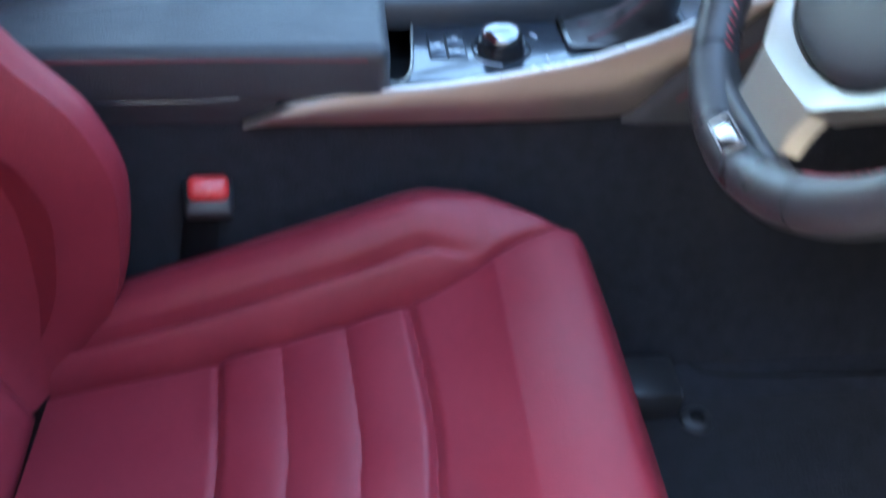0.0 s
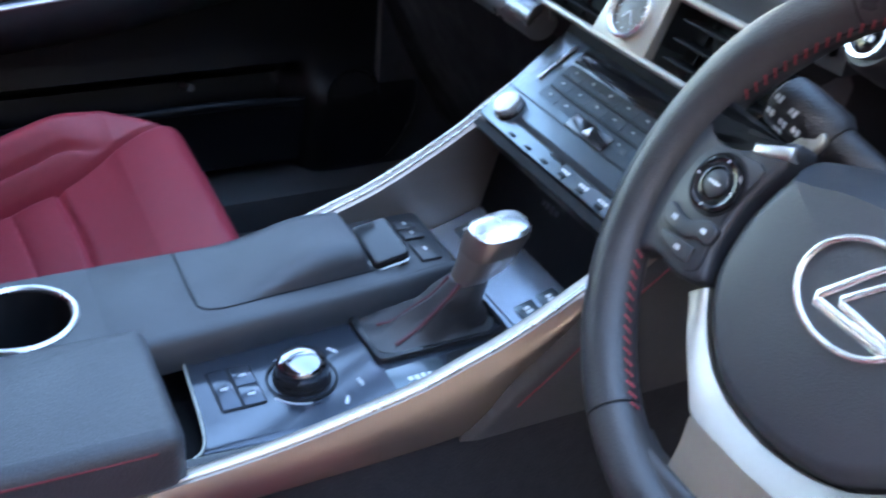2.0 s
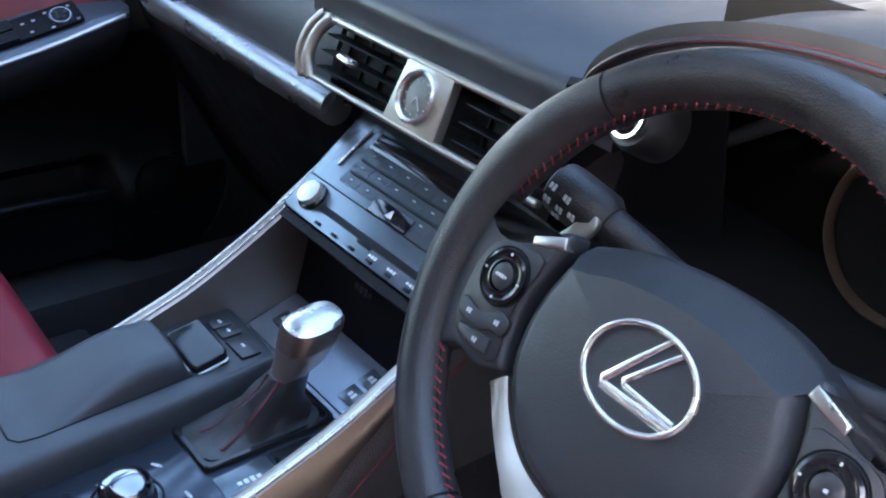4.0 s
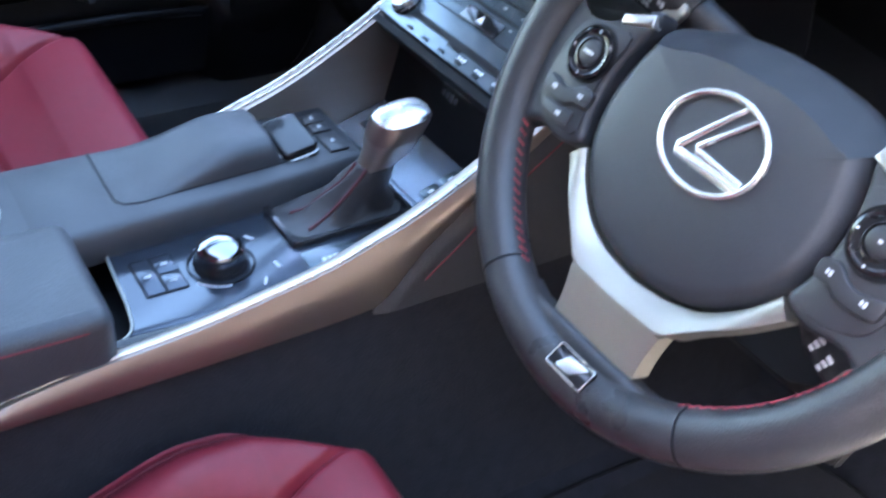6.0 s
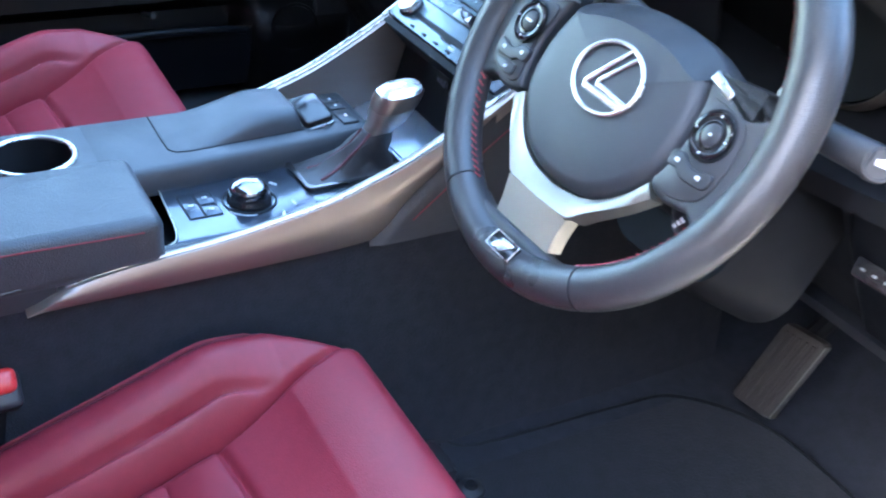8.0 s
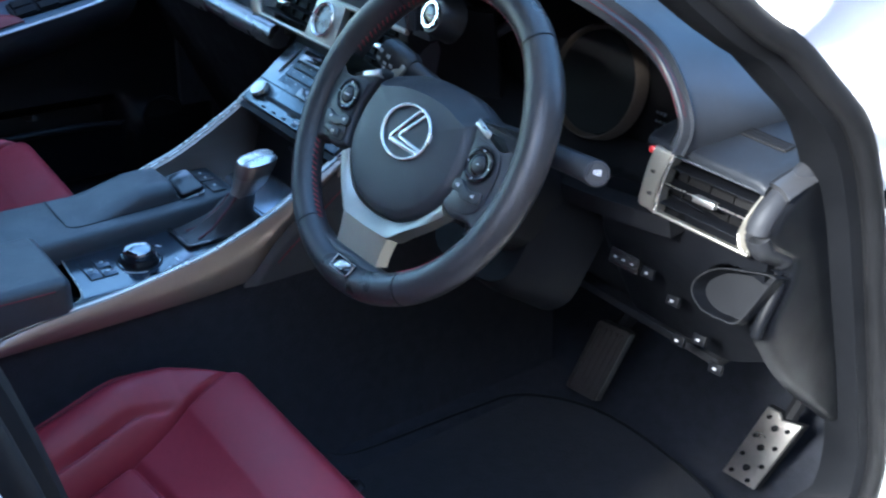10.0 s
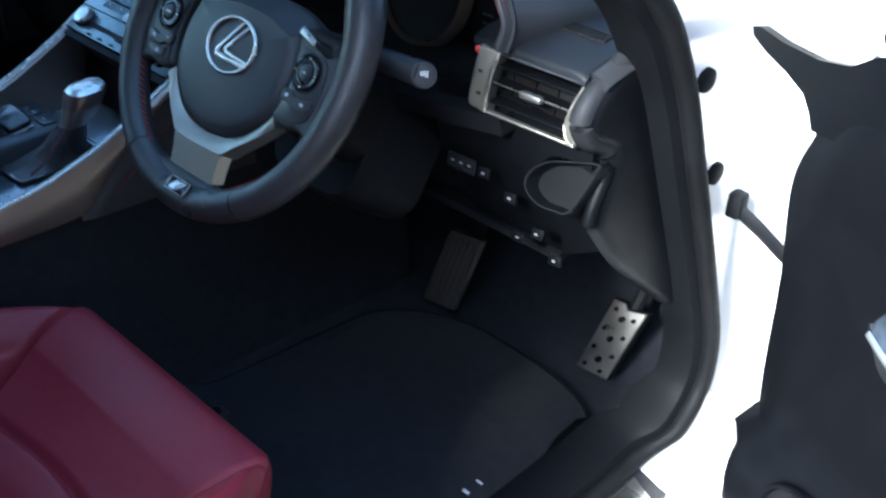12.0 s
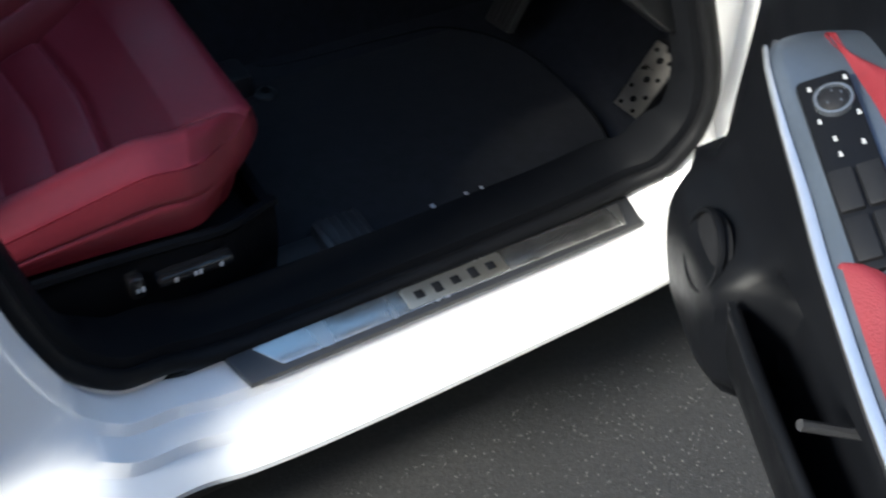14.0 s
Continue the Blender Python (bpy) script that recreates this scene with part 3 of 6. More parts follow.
    part("armrest_top", sheet(arm, 50, 14, 0.012, (0, 0, 1)), ARM_TOP, door, "blue-grey satin armrest top")
    rings = []
    for i in range(31):
        s = 0.256 + 0.0197 * i
        w = strip_w(s)
        rings.append([P(s, out_m(s) - w + a * w, arm_z(s) - 0.003 + h) for a, h in ((0, -0.004), (-0.05, 0.0), (0.1, 0.0014), (0.6, 0.0010), (0.95, -0.0006), (1.0, -0.0018), (0.9, -0.0035))])
    part("armrest_edge", loft(rings), DOOR_STRIP, door, "pale satin silver edge strip")
    part("armrest_side", sheet(lambda u, v: P(0.245 + 0.60 * u, out_m(0.245 + 0.60 * u) - 0.002 - 0.080 * v ** 1.6, arm_z(0.245 + 0.60 * u) - 0.0055 - 0.085 * v), 24, 14, 0.006, N3), HARD, door, "black armrest underside")
    # red arm pad and red upper insert
    def pad(u, v):
        s = 0.458 + 0.397 * u
        w = math.sin(math.pi * min(1, max(0, v)))
        lead = math.sqrt(min(1.0, u / 0.60))
        return P(s, out_m(s) - 0.0100 - 0.002 * (1 - lead) - 0.064 * v * (0.06 + 0.94 * lead), arm_z(s) + 0.004 + 0.040 * v * lead + 0.014 * w * lead)

    part("arm_pad", sheet(pad, 60, 10, 0.016, (0, 0, 1)), RED_CLOTH, door, "padded red leather armrest")

    def insert(u, v):
        s = 0.250 + 0.596 * u
        low_m = 0.087
        low_z = arm_rise(s) * (1 - (low_m - 0.05) / 0.088) + 0.001
        top_z = low_z + (0.80 * arm_rise(s) + 0.004 - low_z) * step(0, 0.10, u) + 0.025 * step(0.02, 0.30, u)
        return P(s, low_m + (0.068 - low_m) * v * step(0, 0.16, u), arm_z(s) + low_z - 0.002 + (top_z - low_z) * v + 0.003 * math.sin(math.pi * v))

    part("red_insert", sheet(insert, 40, 10, 0.004, N3), RED_CLOTH, door, "red leather panel above the armrest")
    # switch panel
    sw_n = (Vector((0, 0, 1)) * 0.8 + N3 * 0.42 + D3 * 0.15).normalized()
    sw = plane_on(P(0.390, 0.117, arm_z(0.390) + 0.0155), sw_n, D3 + Vector((0, 0, -0.25)))
    panel = part("switch_panel", slab(rounded(0.168, 0.038, 0.005), 0.005, 0.0015, sw), KNEE, door, "black switch panel")
    kn = sw @ pose(-0.058, 0.003, 0.005)
    part("mirror_dial", revolve([(0.0005, 0.005), (0.008, 0.005), (0.0108, 0.003), (0.0115, 0.0)], kn, 28), DARK, panel, "round mirror dial")
    part("dial_ring", revolve([(0.0112, 0.0), (0.0116, 0.0042), (0.0138, 0.0042), (0.0144, 0.0)], kn, 28, cap=False), SATIN, panel, "grey satin ring")
    for x, y in ((-0.006, 0.0), (0.005, 0.004), (0.004, -0.005), (-0.002, 0.006)):
        bars(kn @ pose(x, y, 0.0052), 0.0024, 0.0016, 1, SATIN, panel)
    for x, y in ((-0.074, -0.0105), (-0.076, 0.0155), (-0.042, 0.0160), (-0.043, -0.0110), (-0.025, -0.0050), (-0.011, -0.0050), (-0.016, 0.0120)):
        bars(sw @ pose(x, y, 0.0052), 0.0040, 0.0030, 2, LEGEND, panel)
    for i in range(4):
        x, y = 0.020 + 0.040 * (i // 2), 0.0095 - 0.019 * (i % 2)
        part("window_switch", turned(rbox((x, y, 0.0062), (0.035, 0.017, 0.006), 0.002), sw), DARK, panel, "black window switch")
    # inner handle bezel
    hb = plane_on(P(0.36, 0.064, 0.884), N3 + Vector((0, 0, 0.25)), D3)
    part("handle_bezel", frame_ring(oval(0.065, 0.036, 32), oval(0.052, 0.025, 32), 0.008, hb, 0.002), HARD, door, "black handle bezel")
    part("handle_lever", turned(rbox((0.005, 0.0, 0.010), (0.075, 0.016, 0.008), 0.004, 3), hb), SILVER, door, "silver door pull lever")
    for i in range(3):
        bars(hb @ pose(-0.056 + 0.004 * i, 0.014 - 0.013 * i, 0.0085), 0.007, 0.0035, 2, MARK, door)
    # belt line and mirror corner
    part("belt_seal", tube([P(s, 0.0, 0.945 + 0.006 * math.sin(s * 3)) for s in [0.06 + 0.05 * i for i in range(19)]], 0.012, 8), RUBBER, door, "black belt-line seal")
    corner = [P(q, 0.055, w) for q, w in ((-0.062, 0.917), (-0.057, 0.909), (-0.033, 0.901), (0.0, 0.894), (0.030, 0.884), (0.042, 0.872), (0.052, 0.856), (0.26, 0.88), (0.26, 0.99), (0.17, 0.970), (0.105, 0.946), (0.08, 0.929), (0.04, 0.920), (-0.012, 0.918), (-0.05, 0.921))]
    bm = loft([[p + N3 * 0.004 for p in corner], [p - N3 * 0.006 for p in corner]])
    part("mirror_corner", bm, DOOR_PLASTIC, door, "black plastic corner behind the mirror")
    return door


driver_door = build_door((0.79, 0.41, 0), (0.90, -0.436, 0), (-0.436, -0.90, 0), "driver_door", "open driver's door with black panel and red inserts")
passenger_door = build_door((-0.795, 0.41, 0), (0, -1, 0), (1, 0, 0), "passenger_door", "closed passenger door with black panel and red insert")
# check strap between the pillar and the open door
strap = thing("door_check_strap", "black steel door check strap on its bracket", "door check", (0.715, 0.415, 0.71))
part("bracket", rbox((0.722, 0.408, 0.716), (0.018, 0.020, 0.030), 0.004), DARK, strap, "black bracket")
part("arm", tube(smooth_path([(0.722, 0.408, 0.712), (0.758, 0.402, 0.700), (0.80, 0.385, 0.692), (0.85, 0.375, 0.688)], 5), 0.008, 8, flat=(0.5, 1.2)), DARK, strap)

# ---- seats ----
def seat_edge(y):
    """Half width of the middle panel of the cushion: its seams spread to the front corners."""
    return curve1([(-0.60, 0.138), (-0.35, 0.142), (-0.25, 0.147), (-0.18, 0.158), (-0.13, 0.184), (-0.10, 0.204), (-0.06, 0.222)], y)


def cushion_point(x, y):
    """Height of the seat cushion over its own middle x; y runs from the back (-0.55) to the front."""
    dx = abs(x)
    edge = seat_edge(y)
    w = dx - edge
    flat = 0.505 + 0.046 * step(-0.26, -0.11, y) + 0.012 * step(-0.40, -0.55, y)
    z = flat
    yb = y + 0.012 * math.hypot(dx, 0.03) / 0.14   # the cross seams bow forward in the middle
    if -0.397 < yb < -0.230:   # three flutes between four cross seams
        ph = (yb + 0.230) / 0.0557 % 1.0
        z += (0.0062 * math.sin(math.pi * ph) ** 0.5) * step(0.0, 0.012, -w)
    z -= 0.006 * math.exp(-((yb + 0.230) / 0.0045) ** 2) * step(0.0, 0.006, -w)
    z -= 0.004 * math.exp(-((yb + 0.397) / 0.0045) ** 2) * step(0.0, 0.006, -w)
    if w > 0:
        crown = 0.578
        tall = (crown - flat) * (0.06 + 0.94 * step(-0.075, -0.225, y) ** 0.9)
        q = min(1.0, w / max(0.02, 0.226 - edge))
        z = flat + tall * (1 - (1 - q) ** 2.3)
        strip = step(-0.165, -0.240, y)   # an inner strip dies out towards the front
        at = 0.004 + 0.021 * strip
        z += strip * (0.0045 * math.exp(-((w - 0.014) / 0.009) ** 2) - 0.0105 * math.exp(-((w - at) / 0.0034) ** 2) * step(0.0, 0.012, w))
        z += 0.004 * math.exp(-((w - at - 0.018) / 0.012) ** 2) * strip
    z -= (0.003 + 0.006 * step(-0.095, -0.17, y)) * math.exp(-(w / 0.0030) ** 2)
    z -= 0.022 * step(0.192, 0.236, dx) ** 1.7
    return z - (0.27 - 0.35 * x) * (max(0.0, -0.17 - y) - 0.03 * step(-0.17, -0.25, y))


def build_seat():
    seat = thing("bucket_seat", "red leather driver's seat with fluted cushion on a black base", "car seat", (0.37, -0.32, 0.295))
    cx = 0.372
    NX, NY = 216, 280

    def pull(u):
        """How far the front corners are drawn back; more on the door side."""
        return 0.045 + 0.008 * step(0.5, 0.9, u)

    def top(u, v):
        y = -0.56 + 0.485 * v
        half = 0.236 - 0.042 * step(-0.20, -0.072, y) ** 1.4
        e = seat_edge(y)
        q = abs(2 * u - 1)
        x = (q / 0.5 * e if q < 0.5 else e + (q - 0.5) / 0.5 * (0.236 - e)) * (1 if u > 0.5 else -1)
        z = cushion_point(x, y)
        y -= pull(u) * (abs(x) / 0.236) ** 7 * v ** 5
        x *= half / 0.236
        z -= 0.05 * step(-0.115, -0.068, y) ** 2.2
        return (cx + x, y, z)

    part("cushion", sheet(top, NX, NY, 0.012), RED, seat, "red leather seat cushion with cross flutes")
    # skirts: front face and two side bolster faces
    def skirt_low(y):
        return curve1([(-0.56, 0.480), (-0.35, 0.474), (-0.21, 0.466), (-0.09, 0.444)], y)

    def half_at(y):
        return 0.236 - 0.042 * step(-0.20, -0.072, y) ** 1.4

    def side(sgn):
        def fn(u, v):
            x, y, z = top(0.5 + 0.5 * sgn, u)
            low = min(skirt_low(y), z - 0.05)
            fade = 1 - 0.9 * u ** 9
            bulge = (0.011 * math.sin(math.pi * min(1, 0.08 + v * 0.95)) - 0.0035 * math.exp(-((v - 0.42) / 0.035) ** 2)) * fade
            y += u ** 9 * (0.014 * math.sin(math.pi * min(1, v * 1.3)) - 0.02 * v)
            return (x + sgn * bulge, y, z + (low - z) * v)
        return sheet(fn, 70, 30, 0.006, (sgn, 0, 0))

    part("side_bolster", side(1), RED, seat, "red leather side face with a seam")
    part("side_bolster", side(-1), RED, seat, "red leather side face with a seam")
    part("front_face", sheet(lambda u, v: (cx + top(u, 1)[0] - cx + 0.002 * (2 * u - 1), -0.076 - pull(u) * (abs(top(u, 1)[0] - cx) / 0.194) ** 7 + 0.014 * math.sin(math.pi * min(1, v * 1.3)) - 0.03 * v, top(u, 1)[2] + (0.44 - top(u, 1)[2]) * v), 40, 20, 0.006), RED, seat, "red leather front face")
    ridge_line = [top(0.030, 0.06 + 0.90 * i / 60) for i in range(61)]
    part("piping", tube([(x, y, z + 0.0004) for x, y, z in ridge_line], 0.0016, 6), RED_SEAM, seat, "dark red piping along the bolster")
    # black base with switches
    def trim_x(y):
        return cx + half_at(min(y, -0.085)) + 0.004

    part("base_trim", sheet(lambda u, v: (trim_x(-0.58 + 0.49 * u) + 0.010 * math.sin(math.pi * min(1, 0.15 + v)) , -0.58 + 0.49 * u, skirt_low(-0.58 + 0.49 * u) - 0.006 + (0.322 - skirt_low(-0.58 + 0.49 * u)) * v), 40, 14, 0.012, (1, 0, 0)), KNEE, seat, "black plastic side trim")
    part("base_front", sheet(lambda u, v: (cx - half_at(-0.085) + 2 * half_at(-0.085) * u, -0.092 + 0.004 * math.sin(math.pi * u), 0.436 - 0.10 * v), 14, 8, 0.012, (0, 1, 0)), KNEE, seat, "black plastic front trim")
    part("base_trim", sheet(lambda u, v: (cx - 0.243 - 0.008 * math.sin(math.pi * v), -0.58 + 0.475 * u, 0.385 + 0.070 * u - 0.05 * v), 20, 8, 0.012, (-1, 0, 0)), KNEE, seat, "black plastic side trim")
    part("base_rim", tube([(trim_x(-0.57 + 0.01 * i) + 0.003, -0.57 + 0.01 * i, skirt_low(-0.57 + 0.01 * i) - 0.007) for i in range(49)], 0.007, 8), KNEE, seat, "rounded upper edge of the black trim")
    part("base_frame", rbox((cx, -0.33, 0.355), (0.44, 0.46, 0.09), 0.02), DARK, seat, "dark seat frame")
    for sgn in (1, -1):
        part("rail", rbox((cx + sgn * 0.19, -0.30, 0.3105), (0.045, 0.56, 0.031), 0.004), HARD, seat, "seat rail")
        part("rail_cover", rbox((cx + sgn * 0.19, 0.005, 0.3195), (0.06, 0.07, 0.045), 0.01), HARD, seat, "black rail cover")
    for k in range(5):
        part("rail_rib", rbox((cx + 0.19, -0.018 + 0.012 * k, 0.3425), (0.050, 0.004, 0.003), 0.001), HARD, seat, "rib of the rail cover")
    kx = cx + 0.255
    part("seat_switch", rbox((kx, -0.205, 0.430), (0.020, 0.085, 0.014), 0.005, 2), GLOSS, seat, "black seat slide switch")
    part("seat_switch", rbox((kx, -0.268, 0.434), (0.020, 0.018, 0.030), 0.006, 2), GLOSS, seat, "black recline switch")
    for y, z, a in ((-0.266, 0.434, 0.009), (-0.228, 0.431, 0.004), (-0.204, 0.4305, 0.009), (-0.178, 0.4305, 0.004)):
        bars(plane_on((kx + 0.0102, y, z), (1, 0, 0), (0, 1, 0)), a, 0.008, 2, MARK, seat)
    # backrest: leans back, with side bolsters coming forward
    def back(u, v):
        w = 2 * u - 1
        dx, z = abs(w), 0.40 + 0.60 * v
        half = 0.248 - 0.035 * v ** 2
        mid = -0.585 - 0.36 * (z - 0.45)
        bolster = curve1([(0.38, -0.555), (0.45, -0.505), (0.52, -0.480), (0.60, -0.470), (0.66, -0.486), (0.72, -0.530), (0.85, -0.605), (1.0, -0.690)], z)
        y = mid + (bolster - mid) * step(0.50, 0.74, dx)
        y -= 0.085 * step(0.80, 1.0, dx) ** 1.7
        y += 0.006 * (math.sin(math.pi * ((z / 0.05) % 1.0)) ** 0.5) * (1 - step(0.42, 0.48, dx))
        y -= 0.005 * math.exp(-((dx - 0.49) / 0.015) ** 2) + 0.005 * math.exp(-((dx - 0.74) / 0.012) ** 2)
        return (cx + w * half, y, z)

    part("backrest", sheet(back, 90, 60, 0.08, (0, 1, 0.3)), RED, seat, "red leather backrest with deep side bolsters")
    return seat


driver_seat = build_seat()
passenger_seat = copy_thing(driver_seat, Matrix.Translation((0.37 - 0.747, -0.328, 0.322)) @ Matrix.Rotation(radians(3.0), 4, "Y"))
tagged(passenger_seat, "red leather passenger seat with fluted cushion beside the console")
part("riser", rbox((0.372 - 0.747, -0.33, 0.3090), (0.43, 0.5, 0.028), 0.002), DARK, passenger_seat, "dark seat riser")

# seat belt buckle beside the driver's seat
buckle = thing("belt_buckle", "black seat belt buckle with a red press button", "seat belt buckle", (0.135, -0.418, 0.53))
BK = plane_on((0.137, -0.413, 0.553), (0.75, 0.10, 0.65), (0, 1, 0))
part("case", turned(rbox((0, -0.006, -0.018), (0.044, 0.036, 0.034), 0.007, 3), BK), HARD, buckle, "black plastic case")
part("press_button", turned(rbox((0, 0.002, -0.0015), (0.037, 0.023, 0.015), 0.007, 4), BK), RED_PLASTIC, buckle, "red press button")
part("stalk", tube([(0.128, -0.421, 0.53), (0.122, -0.44, 0.42), (0.125, -0.46, 0.33)], 0.012, 8, flat=(0.4, 1.4)), DARK, buckle, "black buckle stalk")


# ---- centre console ----
console = thing("centre_console", "black centre console with bronze-silver side trims", "centre console", (0.0, -0.2, 0.30))


def trim_top(y):
    return curve1([(-0.40, 0.612), (-0.378, 0.6165), (-0.340, 0.633), (-0.286, 0.6420), (-0.2075, 0.6490), (-0.123, 0.663), (-0.086, 0.671), (-0.051, 0.683), (-0.021, 0.694), (0.043, 0.727), (0.12, 0.775), (0.17, 0.81)], y)


def trim_low(y):
    return curve1([(-0.40, 0.611), (-0.378, 0.6145), (-0.332, 0.6155), (-0.25, 0.6150), (-0.125, 0.6160), (-0.052, 0.6195), (-0.03, 0.637), (-0.014, 0.657), (0.006, 0.675), (0.027, 0.692), (0.047, 0.711), (0.12, 0.768), (0.17, 0.805)], y)


# carpeted sides down to the floor
for sgn in (1, -1):
    part("side_panel", sheet(lambda u, v: (sgn * (0.124 - 0.012 * math.sin(math.pi * v) + 0.014 * v), -0.95 + 1.45 * u, 0.626 - 0.332 * v), 30, 10, 0.02, (sgn, 0, 0)), CARPET, console, "charcoal carpeted console side")
    part("upper_side", sheet(lambda u, v: (sgn * (0.1245 + 0.0015 * math.sin(math.pi * v)), -0.95 + 0.60 * u, 0.650 - 0.035 * v), 20, 5, 0.012, (sgn, 0, 0)), HARD, console, "black plastic console side")
    n = 46
    ys = [-0.378 + 0.538 * i / n for i in range(n + 1)]
    rings = []
    for y in ys:
        hi, lo = trim_top(y), trim_low(y)
        lo = min(lo, hi - 0.002)
        h = hi - lo
        x = 0.131
        rings.append([(sgn * x, y, hi), (sgn * (x + 0.004), y, hi - h * 0.25), (sgn * (x + 0.0045), y, hi - h * 0.6), (sgn * (x + 0.001), y, lo), (sgn * (x - 0.012), y, lo), (sgn * (x - 0.016), y, hi - 0.003), (sgn * (x - 0.008), y, hi + 0.001)])
    part("side_trim", loft(rings), TRIM, console, "satin bronze-silver side trim")
    # the highlight on the trim's upper edge, modelled as a tapering bright tube
    part("trim_edge", tube([(sgn * 0.127, y, trim_top(y) + 0.001) for y in ys[3:]], [(0.0003 + 0.0013 * min(1, i / 14)) * (1.0 if sgn > 0 else 0.6) for i in range(len(ys) - 3)], 8, flat=(1.5, 1.0)), BRIGHT, console, "highlight of the upper edge as a bright tube")
    if sgn < 0:
        part("trim_edge", tube([(-0.119, y, trim_top(y) + 0.0005) for y in ys[18:]], 0.0008, 6), BRIGHT, console, "bright silver second line")
    # padded knee support ahead of the trim
    def knee(y, drop):
        return (sgn * (0.1285 + 0.005 * step(0, 0.02, drop)), y, trim_low(y) - 0.001 - drop)

    part("knee_pad", sheet(lambda u, v: knee(-0.05 + 0.25 * u, (trim_low(-0.05 + 0.25 * u) - 0.612) * v), 40, 14, 0.003, (sgn, 0, 0)), LEATHER, console, "black leather knee pad")
    part("inner_trim", sheet(lambda u, v: (sgn * 0.1145, -0.09 + 0.25 * u, trim_top(-0.09 + 0.25 * u) - 0.003 - (trim_top(-0.09 + 0.25 * u) - 0.637) * v), 20, 6, 0.003, (-sgn, 0, 0)), TRIM, console, "bronze-silver inner face of the trim")
    part("knee_stitch", tube([Vector(knee(-0.005 + 0.16 * i / 20, 0.030)) + Vector((sgn * 0.0004, 0, 0)) for i in range(21)], 0.0008, 6), THREAD, console, "red stitched seam")
part("trim_foot", rbox((0.130, -0.012, 0.6105), (0.006, 0.052, 0.0028), 0.001), SATIN, console, "satin trim foot")
part("side_joint", tube([(0.1268, -0.90, 0.636), (0.1268, -0.41, 0.6375), (0.1268, -0.379, 0.6400)], 0.0011, 6), SATIN, console, "thin pale joint along the console side")
part("core", rbox((0.0, -0.45, 0.50), (0.20, 0.98, 0.20), 0.01), DARK, console, "dark console core")

# raised left half with cup holders; its driver's edge runs inward towards the front
CUPS = [(-0.0625, -0.333), (-0.0665, -0.434)]
DECK_Z = 0.6655


def deck_edge(y):
    return curve1([(-0.50, -0.004), (-0.276, -0.004), (-0.24, -0.005), (-0.14, -0.011), (-0.05, -0.018), (0.02, -0.026)], y)


def cup_deck():
    """The raised deck with two round openings."""
    bm = bmesh.new()
    x0, x1, z = -0.117, -0.004, DECK_Z
    seg = 28
    cells = [(-0.50, -0.3835, CUPS[1]), (-0.3835, -0.27, CUPS[0])]
    for ya, yb, (px, py) in cells:
        ring, outer = [], []
        for k in range(seg):
            a = 2 * math.pi * k / seg
            c, s = math.cos(a), math.sin(a)
            ring.append(bm.verts.new((px + 0.0395 * c, py + 0.0395 * s, z)))
            tx = ((x1 if c > 0 else x0) - px) / c if abs(c) > 1e-6 else 1e9
            ty = ((yb if s > 0 else ya) - py) / s if abs(s) > 1e-6 else 1e9
            t = min(tx, ty)
            outer.append(bm.verts.new((px + t * c, py + t * s, z)))
        for k in range(seg):
            j = (k + 1) % seg
            bm.faces.new((ring[k], outer[k], outer[j], ring[j]))
    return bm


deck = part("cup_deck", cup_deck(), PLASTIC, console, "black cup holder deck")
part("deck_side", sheet(lambda u, v: (deck_edge(-0.50 + 0.522 * u) + 0.011 * math.sin(v * math.pi / 2), -0.50 + 0.522 * u, DECK_Z - 0.0275 * (1 - math.cos(v * math.pi / 2))), 40, 10, 0.006, (0.5, 0, 1)), PLASTIC, console, "rounded black side of the raised deck")
part("deck_side", sheet(lambda u, v: (-0.117 - 0.006 * v, -0.50 + 0.518 * u, DECK_Z - 0.03 * v), 20, 5, 0.008, (0, 0, 1)), PLASTIC, console, "black side of the raised deck")
deck_out = [(-0.117, -0.276), (-0.117, 0.018)] + [(deck_edge(0.022 - 0.298 * i / 16), 0.018 - 0.294 * i / 16) for i in range(17)]
part("deck_front", slab(deck_out, 0.024, 0.0008, pose(0, 0, DECK_Z - 0.0239)), PLASTIC, console, "black front half of the deck")
part("deck_nose", sheet(lambda u, v: (-0.119 + (0.093 + 0.013 * math.sin(v * math.pi / 2)) * u, 0.0165 + 0.014 * math.sin(v * math.pi / 2) * (1 - u ** 6 * 0.8), DECK_Z - 0.0275 * (1 - math.cos(v * math.pi / 2))), 24, 10, 0.006), PLASTIC, console, "rounded front of the deck")
for px, py in CUPS:
    part("cup_ring", revolve([(0.0386, -0.004), (0.0388, 0.0008), (0.0404, 0.0024), (0.0428, 0.0022), (0.0440, 0.0010), (0.0442, -0.001)], pose(px, py, 0.6662), 40, cap=False), BRIGHT, console, "bright silver ring")
    part("cup_well", revolve([(0.0385, 0.0), (0.0375, -0.055), (0.036, -0.060), (0.0005, -0.061)], pose(px, py, 0.6655), 36, cap=False), DARK, console, "dark cup well")
# palm rest and touch controller
def palm(u, v):
    """The palm rest: flush at the rear, swelling to a hump that drops at its front end."""
    y = -0.203 + 0.150 * u
    w = 2 * v - 1
    x0, x1 = -0.118, deck_edge(y) - 0.0175
    rise = 0.0012 + 0.0215 * step(0.10, 0.70, u) + 0.0025 * math.sin(math.pi * step(0.5, 1, u))
    end = max(0.0, 1 - step(0.93, 1.0, u) ** 2.2)
    return (x0 + (x1 - x0) * v, y, DECK_Z - 0.0006 + rise * end * max(0.0, 1 - abs(w) ** 5) ** 0.55)


